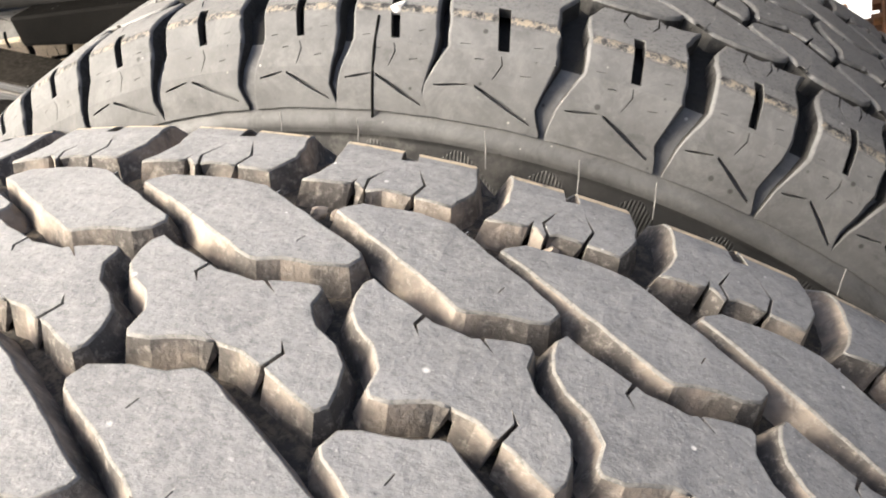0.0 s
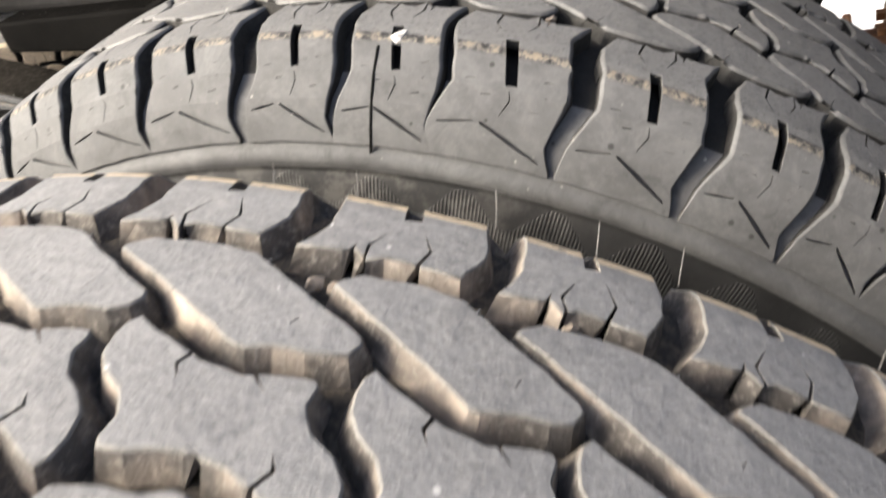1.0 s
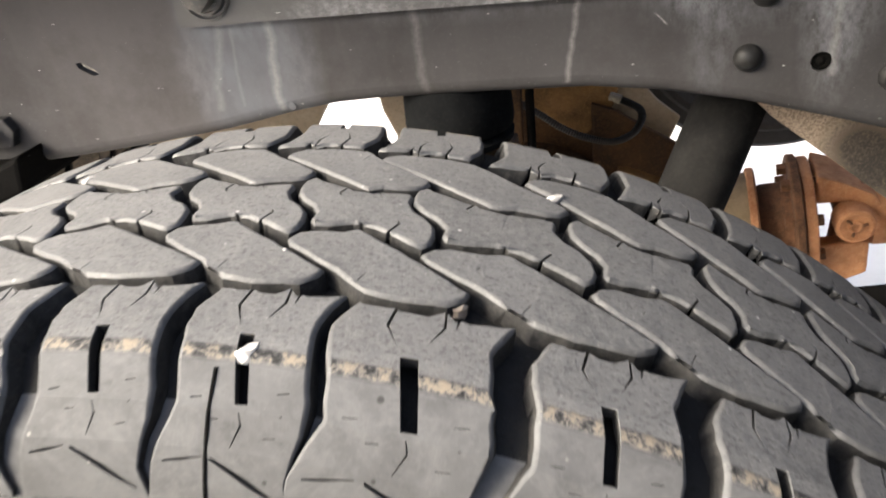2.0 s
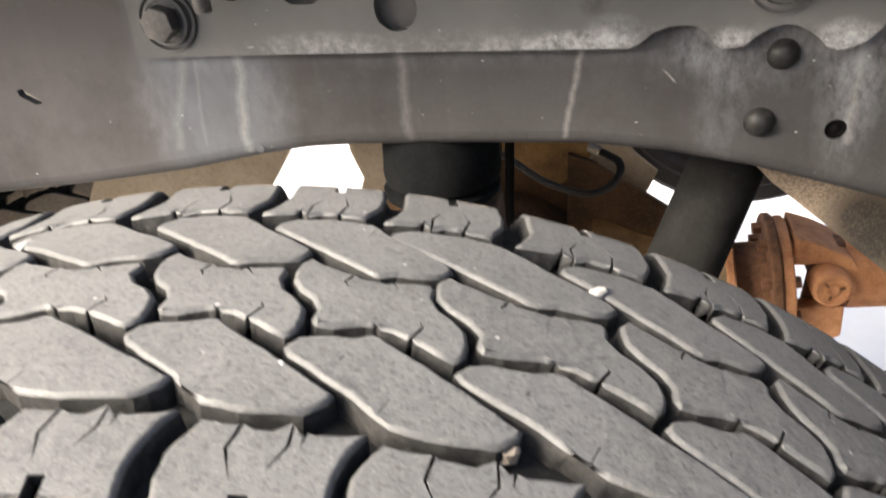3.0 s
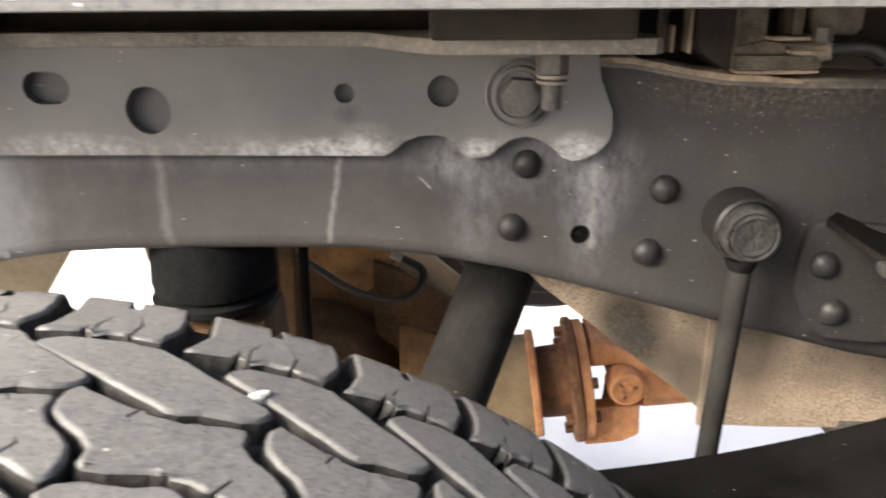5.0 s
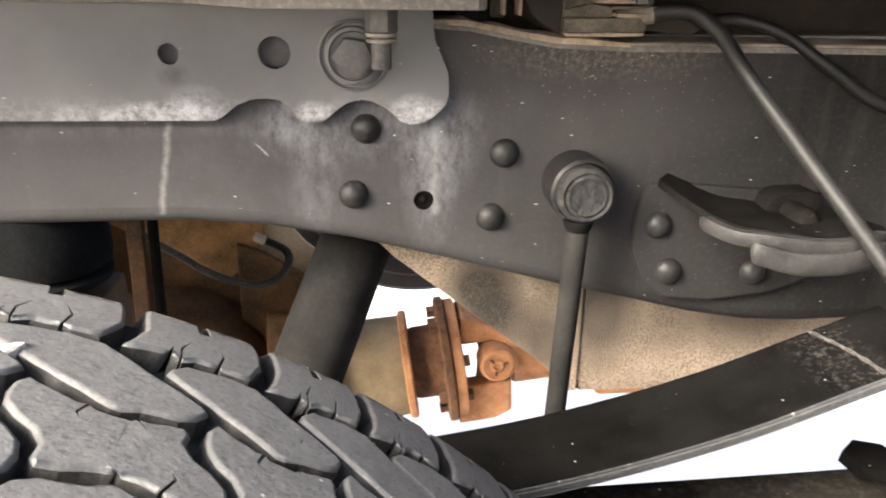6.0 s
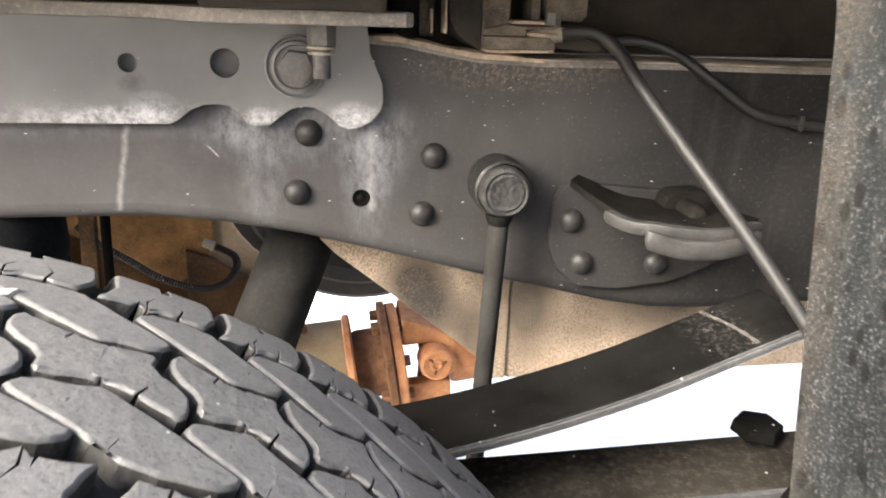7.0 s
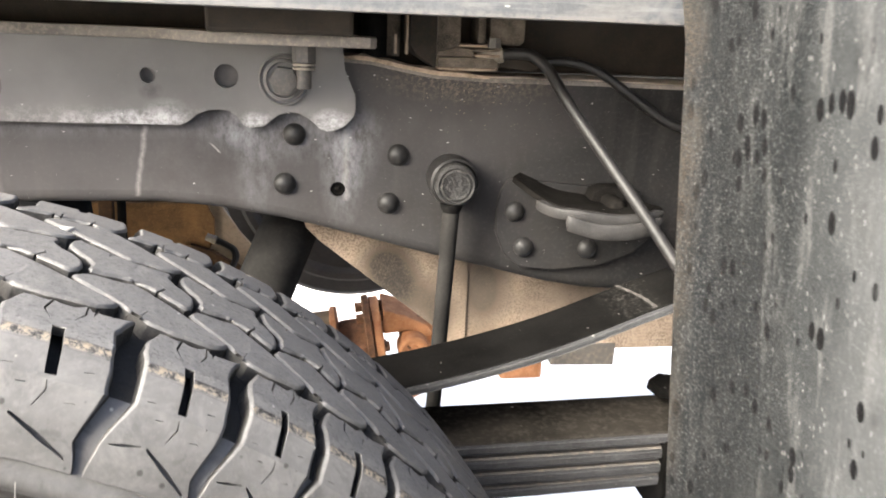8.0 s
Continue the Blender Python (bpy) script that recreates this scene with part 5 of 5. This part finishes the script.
drum("shaft_flange", [(0.3000, 0.0660), (0.3012, 0.0685), (0.3110, 0.0685), (0.3125, 0.0665), (0.3125, 0.020), (0.3000, 0.020)], rust, axle, "orange rusty shaft flange", True)
for k in range(8):
    a = math.radians(22.5 + 45 * k)
    y, z = py + 0.056 * math.cos(a), pz + 0.056 * math.sin(a)
    part("flange_bolt", leaned(rod((0.2805, y, z), (0.3190, y, z), 0.0072, 0.0072, 6, 0.001)), dark_rust, cf, "", 30)
part("yoke_ear", slab([(0.308, 0.522), (0.335, 0.514), (0.366, 0.500), (0.378, 0.484), (0.372, 0.472), (0.345, 0.492), (0.308, 0.488)], 0.606, 0.676, r=0.004), rust, axle)
part("yoke_ear", slab([(0.308, 0.444), (0.318, 0.440), (0.345, 0.443), (0.367, 0.446), (0.369, 0.406), (0.350, 0.396), (0.308, 0.390)], 0.600, 0.622, r=0.004), rust, axle)
part("joint_cross", join(rod((0.347, 0.600, 0.470), (0.351, 0.680, 0.462), 0.0150), rod((0.346, py, 0.420), (0.352, py, 0.505), 0.0150)), dark_rust, axle, "", 40)
part("joint_cap", lathe([(0.612, 0.0205), (0.5890, 0.0205), (0.5850, 0.0192), (0.5838, 0.0160), (0.5858, 0.0135), (0.5860, 0.0085), (0.5835, 0.0065), (0.5832, 0.0045), (0.5850, 0.0030)], 32, "y", (0.3472, 0, 0.4725)), rust, axle, "rusty universal joint cap", 40)
for k in range(3):
    a = math.radians(20 + 120 * k)
    part("cap_notch", rod((0.3472 + 0.006 * math.cos(a), 0.5846, 0.4725 + 0.006 * math.sin(a)), (0.3472 + 0.012 * math.cos(a), 0.5846, 0.4725 + 0.012 * math.sin(a)), 0.0016, 0.0016, 8), dark_rust, axle)
part("shaft_yoke", join(rod((0.368, py, 0.465), (0.440, py, 0.473), 0.0400, 0.0400, 32, 0.004), rod((0.345, 0.612, 0.4700), (0.385, 0.625, 0.4640), 0.0205, 0.0205, 24, 0.003)), rust, axle, "", 40)
shaft = part("propeller_shaft", rod((0.43, py, 0.4720), (1.50, py, 0.640), 0.036, 0.036, 32), rust, axle, "", 40)
part("bearing_lug", box(0.470, 0.530, py - 0.030, py + 0.030, 0.414, 0.470, 0.006), rust, shaft)
# bracket plates and pipe above the casing
part("back_plate", slab([(-0.110, 0.690), (0.100, 0.690), (0.094, 0.600), (0.085, 0.480), (-0.110, 0.480)], 0.645, 0.655, r=0.004), brown, axle, "dark brown muddy plate")
part("bracket_plate", slab([(-0.060, 0.660), (0.090, 0.660), (0.0990, 0.640), (0.0990, 0.618), (0.0935, 0.604), (0.0830, 0.5855), (0.0600, 0.5690), (0.0300, 0.5860), (-0.020, 0.612), (-0.060, 0.635)], 0.624, 0.632, r=0.002), muddy, axle, "orange-brown bracket with a rounded corner")
part("bracket_post", slab([(0.0060, 0.710), (0.0200, 0.710), (0.0150, 0.560), (0.0020, 0.560)], 0.480, 0.490, r=0.0015), brown, axle, "narrow tan-brown upright")
part("support_strap", slab([(0.050, 0.668), (0.1040, 0.660), (0.1286, 0.6200), (0.1410, 0.6050), (0.1660, 0.5840), (0.1535, 0.5540), (0.1190, 0.5750), (0.050, 0.600)], 0.634, 0.640, r=0.002), tan, axle, "tan dusty slanting strap")
part("torque_arm", slab([(0.070, 0.610), (0.098, 0.600), (0.1190, 0.5860), (0.1550, 0.5640), (0.1860, 0.5440), (0.2000, 0.5050), (0.070, 0.490)], 0.616, 0.626, r=0.003), brown, axle, "dark brown slanting arm")
part("breather_pipe", tube(spline([(0.0270, 0.487, 0.705), (0.0255, 0.487, 0.66), (0.0240, 0.488, 0.60), (0.0230, 0.490, 0.55)], 4), 0.0044), rubber_black, axle, "", 60)

# ---- crossmembers between the rails ----
def cross(name, out, y0, y1, label, mat=tan):
    return part(name, slab(out, y0, y1, r=0.004), mat, frame_thing, label)
cross("crossmember", [(-0.159, 0.690), (-0.1740, 0.671), (-0.2050, 0.6270), (-0.240, 0.540), (-0.40, 0.52), (-0.42, 0.58), (-0.36, 0.690)], 0.45, 0.462, "tan mud-dusted crossmember behind the axle")
cross("stop_bracket", [(-0.182, 0.700), (-0.170, 0.616), (-0.158, 0.584), (-0.176, 0.536), (-0.192, 0.480), (-0.062, 0.480), (-0.062, 0.700)], 0.600, 0.610, "tan dusty crumpled bracket behind the bump stop")
# big round drum of unknown kind, filed as a silencer
part("silencer", lathe([(0.800, 0.010), (0.796, 0.090), (0.800, 0.150), (0.792, 0.158), (0.792, 0.166), (0.800, 0.172), (0.802, 0.190), (0.812, 0.198), (0.960, 0.198), (0.970, 0.190), (0.970, 0.010)], 64, "y", (0.275, 0, 0.666)), drum_grey, thing("round_drum", "dark grey round drum hanging between the rails", "silencer"), "", 35)

# ---- fuel tank ----
tank = thing("fuel_tank", "tan dust-caked fuel tank with a chamfered lower corner", "fuel tank")
tk = [(0.205, 0.745), (0.2140, 0.7000), (0.2260, 0.6875), (0.334, 0.6005), (0.3600, 0.5770), (0.370, 0.5725), (0.40, 0.5715), (1.05, 0.570), (1.05, 0.745)]
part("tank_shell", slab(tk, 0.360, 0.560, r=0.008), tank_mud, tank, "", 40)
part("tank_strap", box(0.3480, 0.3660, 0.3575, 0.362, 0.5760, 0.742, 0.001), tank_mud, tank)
part("tank_foot", slab([(0.455, 0.5800), (0.522, 0.5800), (0.5215, 0.5560), (0.4555, 0.5580)], 0.358, 0.420, r=0.001), grey_steel, tank)

# ---- deck ----
deck = thing("truck_deck", "dusty grey steel deck edge above the chassis rail", "truck deck")
sill = part("sill", box(-1.3, 1.6, 0.165, 0.205, 0.8890, 1.0300, 0.003), sill_paint, deck, "grey sill streaked with dust", 40)
part("floor", box(-1.3, 1.6, 0.205, 0.62, 1.00, 1.03), dark_timber, deck)
part("bolster", box(-1.3, 1.6, 0.345, 0.420, 0.845, 1.00, 0.003), dark_timber, deck)
for x0, x1 in ((-0.30, -0.12), (0.155, 0.250), (0.60, 0.70)):
    part("cross_bearer", box(x0, x1, 0.320 if x0 < 0 else 0.210, 0.60, 0.8735 if x0 < 0.5 else 0.90, 1.00, 0.003), dark_timber, deck, "dark dirty spacer on the flange")

# ---- valve bracket on the rail's top ----
vb = thing("hose_bracket", "dusty metal hose bracket on top of the rail", "bracket")
def tab(x0, x1, y0, y1, z0, z1, r):
    """A flat strap with a rounded outer corner."""
    fb = fill([(x0, y0), (x1 - r, y0), (x1 - 0.3 * r, y0 + 0.3 * r), (x1, y0 + r), (x1, y1), (x0, y1)])
    ext = bmesh.ops.extrude_face_region(fb, geom=fb.faces[:])
    for v in [g for g in ext["geom"] if isinstance(g, bmesh.types.BMVert)]:
        v.co.z = z1 - z0
    for v in fb.verts:
        v.co.z += z0
    bmesh.ops.recalc_face_normals(fb, faces=fb.faces)
    return bevel(fb, 0.0012, 2, 50)
part("base_strap", tab(0.3170, 0.3682, 0.2780, 0.330, 0.8518, 0.8592, 0.012), bracket_dust, vb, "rounded strap end caked with tan dust", 40)
part("base_edge", tab(0.3180, 0.3670, 0.2770, 0.330, 0.8496, 0.8517, 0.012), pale_dust, vb, "pale lower edge", 40)
part("clamp_block", slab([(0.3175, 0.8595), (0.3175, 0.8630), (0.3330, 0.8668), (0.3460, 0.8650), (0.3460, 0.8595)], 0.2840, 0.3200, r=0.0012), bracket_dust, vb, "", 40)
part("clip_plate", tab(0.3345, 0.3640, 0.2760, 0.300, 0.8672, 0.8694, 0.006), pale_dust, vb, "", 40)
part("clip_plate", tab(0.3460, 0.3670, 0.2770, 0.310, 0.8600, 0.8622, 0.005), pale_dust, vb, "", 40)
part("clip_plate", tab(0.3440, 0.3800, 0.2800, 0.310, 0.8640, 0.8656, 0.004), bracket_dust, vb, "", 40)
part("clip_bolt", rod((0.3590, 0.272, 0.8675), (0.3590, 0.272, 0.8745), 0.0052, 0.0048, 6), bolt_steel, vb, "", 30)
part("upright", slab([(0.2950, 0.9950), (0.2958, 0.8690), (0.3005, 0.8610), (0.3054, 0.8568), (0.3166, 0.8500), (0.3166, 0.9950)], 0.2830, 0.3400, r=0.0015), dark_timber, vb, "dark brown upright tapering to the flange", 40)
# thin pale strips stand in for bright glints along the upright edges
part("edge_strip", box(0.3167, 0.3178, 0.2815, 0.3000, 0.8530, 0.9950, 0.0003), bracket_dust, vb, "pale strip standing in for a bright edge glint")
part("edge_strip", box(0.2932, 0.2948, 0.2850, 0.3000, 0.8600, 0.9950, 0.0004), pale_dust, vb, "pale strip standing in for a bright edge glint")
part("edge_strip", box(0.2850, 0.2866, 0.2900, 0.3000, 0.8600, 0.8745, 0.0004), pale_dust, vb, "pale strip standing in for a bright edge glint")
part("box_face", box(0.3180, 0.3358, 0.2880, 0.2930, 0.8600, 0.9950, 0.001), bracket_dust, vb, "grey-brown box face")
part("upright", box(0.3500, 0.3560, 0.2900, 0.3200, 0.8690, 0.9950, 0.001), bracket_dust, vb, "", 40)
part("side_plate", slab([(0.3590, 0.9950), (0.3590, 0.8740), (0.3620, 0.8695), (0.3830, 0.8690), (0.3868, 0.8725), (0.3868, 0.9950)], 0.2880, 0.3100, r=0.0015), bracket_dust, vb, "cream dusty block", 40)
part("back_panel", box(0.2790, 0.2930, 0.3300, 0.3340, 0.8560, 0.9950, 0.001), bracket_dust, vb, "brown dusty panel")
part("brace_plate", slab([(0.3680, 0.8625), (0.3840, 0.8625), (0.4020, 0.8530), (0.3980, 0.8490), (0.3680, 0.8520)], 0.2940, 0.2990, r=0.001), dark_timber, vb, "dark slanting brace plate")
part("rubber_buffer", rod((0.2700, 0.305, 0.848), (0.2700, 0.305, 0.995), 0.0100, 0.0100, 28, 0.003), rubber_black, vb, "", 40)

# ---- hoses and cables ----
h1 = thing("brake_hose", "dark grey rubber hose slanting from the bracket", "hose")
part("hose_body", tube(spline([(0.345, 0.290, 0.857), (0.368, 0.284, 0.8620), (0.3850, 0.279, 0.8635), (0.3930, 0.274, 0.8610), (0.4027, 0.265, 0.8510), (0.4145, 0.245, 0.8277), (0.4403, 0.215, 0.7874), (0.4639, 0.185, 0.7495), (0.4857, 0.155, 0.7110), (0.500, 0.135, 0.6850), (0.515, 0.12, 0.640)], 8), 0.0044, 16), hose_rubber, h1, "", 60)
part("ferrule", tube([Vector((0.3500, 0.2885, 0.8580)), Vector((0.3600, 0.2862, 0.8602)), Vector((0.3690, 0.2838, 0.8621))], 0.0058, 16), zinc, h1, "dull zinc ferrule", 40)
part("end_clip", tube([Vector((0.4900, 0.1490, 0.7035)), Vector((0.4935, 0.1442, 0.6970))], 0.0057, 16), rubber_black, h1, "black clip band", 40)
h2 = thing("wiring_cable", "thin black cable clipped along the rail", "cable")
part("cable_body", tube(spline([(0.385, 0.310, 0.852), (0.4019, 0.300, 0.8560), (0.4282, 0.300, 0.8578), (0.4540, 0.295, 0.8499), (0.4849, 0.288, 0.8296), (0.5150, 0.287, 0.8117), (0.5437, 0.287, 0.8054), (0.5822, 0.287, 0.8017), (0.70, 0.287, 0.800)], 8), 0.0038, 12), hose_rubber, h2, "", 60)
part("clip", box(0.5475, 0.5510, 0.2822, 0.2930, 0.7995, 0.8100, 0.001), rivet_paint, h2)
h3 = thing("corrugated_conduit", "black corrugated conduit looping above the axle", "conduit")
loop_pts = [(-0.0329, 0.6, 0.6455), (-0.0259, 0.6, 0.6376), (-0.0089, 0.6, 0.6223), (0.0165, 0.6, 0.6051), (0.0425, 0.6, 0.5869), (0.0698, 0.6, 0.5752), (0.0952, 0.6, 0.5711), (0.116, 0.6, 0.58), (0.1256, 0.6, 0.5968), (0.1234, 0.6, 0.6082), (0.1136, 0.6, 0.6147), (0.1042, 0.6, 0.6193)]
part("conduit_body", tube(spline(loop_pts, 20), 0.0034, 10, 0.0010), hose_rubber, h3, "", 60)
part("end_fitting", rod((0.1042, 0.6, 0.6193), (0.0922, 0.603, 0.6233), 0.0052, 0.0046, 16), zinc, h3, "", 40)

# ---- mud flap ----
flap = thing("mud_flap", "hanging grey rubber mud flap, speckled white and pitted, muddy edge", "mud flap")
fbm = bmesh.new()
NY, NZ = 40, 60
grid = []
for j in range(NZ + 1):
    z = 0.22 + (0.985 - 0.22) * j / NZ
    row = []
    for i in range(NY + 1):
        t = i / NY
        edge = 0.094 + 0.006 * math.sin(9 * z) + (0.03 * max(0, z - 0.88) / 0.1)
        y = edge + (-0.42 - edge) * t
        x = 0.4295 + (0.865 - z) * 0.105 + 0.010 * math.exp(-t * 9) * math.sin(7 * z + 1) * 0.5 - 0.012 * math.exp(-t * 26) + 0.010 * math.sin(3.2 * t + 2 * z)
        row.append((x, y, z))
    grid.append(row)
front = [[fbm.verts.new(p) for p in r] for r in grid]
back = [[fbm.verts.new((p[0] + 0.009, p[1] + (0.0 if i else -0.001), p[2])) for i, p in enumerate(r)] for r in grid]
for j in range(NZ):
    for i in range(NY):
        fbm.faces.new((front[j][i], front[j][i + 1], front[j + 1][i + 1], front[j + 1][i]))
        fbm.faces.new((back[j][i], back[j + 1][i], back[j + 1][i + 1], back[j][i + 1]))
for j in range(NZ):
    for i in (0, NY):
        fbm.faces.new((front[j][i], front[j + 1][i], back[j + 1][i], back[j][i]))
for i in range(NY):
    for j in (0, NZ):
        fbm.faces.new((front[j][i], back[j][i], back[j][i + 1], front[j][i + 1]))
bmesh.ops.recalc_face_normals(fbm, faces=fbm.faces)
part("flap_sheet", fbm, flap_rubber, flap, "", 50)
part("hanger_bar", box(0.402, 0.412, -0.42, 0.1655, 0.9500, 0.990, 0.002), sill_paint, flap)

# ---- stones in the treads ----
def on_wheel(s, v, up, hub):
    """A place on a mounted tyre, in the world."""
    return pose(*hub, CAMBER, 0, TOE) @ on_tyre(s, v, up)

def stone(s, v, r, mat, hub, seed, up=0.0, stretch=1.0):
    """A small chip lodged in a tyre: along, across and size."""
    rnd = random.Random(seed)
    bm = bmesh.new()
    bmesh.ops.create_icosphere(bm, subdivisions=2, radius=r)
    for q in bm.verts:
        q.co *= 0.75 + 0.5 * rnd.random()
        q.co.x *= stretch
    ob = part("stone", bm, mat)
    tagged(ob, "small pale stone chip stuck in the tyre tread", "stone", "stones in the tyres")
    ob.location = on_wheel(s, v, up, hub)
    ob.rotation_euler = (rnd.random(), s / TREAD_R, 0.9)
    return ob

for k, (s, v, r, m, st, up) in enumerate((
    (0.1326, 0.0273, 0.0021, stone_mat, 1.9, -0.001), (-0.0653, 0.0319, 0.0018, stone_mat, 1.6, -0.001), (0.0561, -0.0800, 0.0026, stone_mat, 1.6, -0.002), (0.1074, -0.0474, 0.0026, grit_mat, 1.3, -0.004),
    (0.0506, -0.0361, 0.0012, stone_mat, 1.0, -0.001), (0.0030, -0.0500, 0.0018, grit_mat, 1.0, -0.003),
)):
    stone(s, v, r, m, INNER_AT, 11 + k, up, st)
for k, (s, v, r) in enumerate(((0.0165, 0.0335, 0.0012), (0.0940, 0.0450, 0.0016), (0.0890, 0.0480, 0.0018), (0.0832, 0.0475, 0.0016), (0.1425, 0.0555, 0.0014), (0.0415, 0.0480, 0.0014), (0.1713, -0.003, 0.0014), (0.1734, 0.000, 0.0012))):
    stone(s, v, r, grit_mat if k else stone_mat, OUTER_AT, 51 + k, -0.004, 1.5)

# moulding hairs along the far shoulder of the outer tyre
for k, (s, l) in enumerate(((0.079, 0.007), (0.118, 0.011), (0.145, 0.010), (0.167, 0.011), (0.222, 0.009), (0.054, 0.006))):
    p = on_wheel(s, 0.084, 0.0, OUTER_AT)
    hr = part("rubber_hair", tube([p, p + Vector((0.0006, 0.001, l * 0.5)), p + Vector((0.0012, 0.001, l))], 0.00017, 6), hair_mat, None)
    tagged(hr, "thin pale moulding hair on the tyre shoulder", "rubber hair", "moulding hairs")
# dark mould line down the inner tyre's shoulder
ml = tube([on_wheel(0.0488, -w, -0.0001, INNER_AT) for w in (0.0850, 0.090, 0.096, 0.102, 0.108, 0.1135, 0.120, 0.124)], 0.0006, 6)
tagged(part("mould_line", ml, rubber_black), "dark mould line across the tyre shoulder", "mould line")

# unseen dark panel ahead of the flap, added to block light from the front
tagged(part("wall_front", box(0.68, 0.72, -0.45, 0.285, 0.12, 1.03), dark_timber), "unseen dark panel added ahead of the mud flap to block light", "panel", kind="structure")
# added dark block that hides the bright ground below the rear leaves
part("spring_shackle", box(-0.86, -0.50, 0.155, 0.235, 0.480, 0.640, 0.01), black_steel, main, "plain dark block added under the rear leaves", 40)
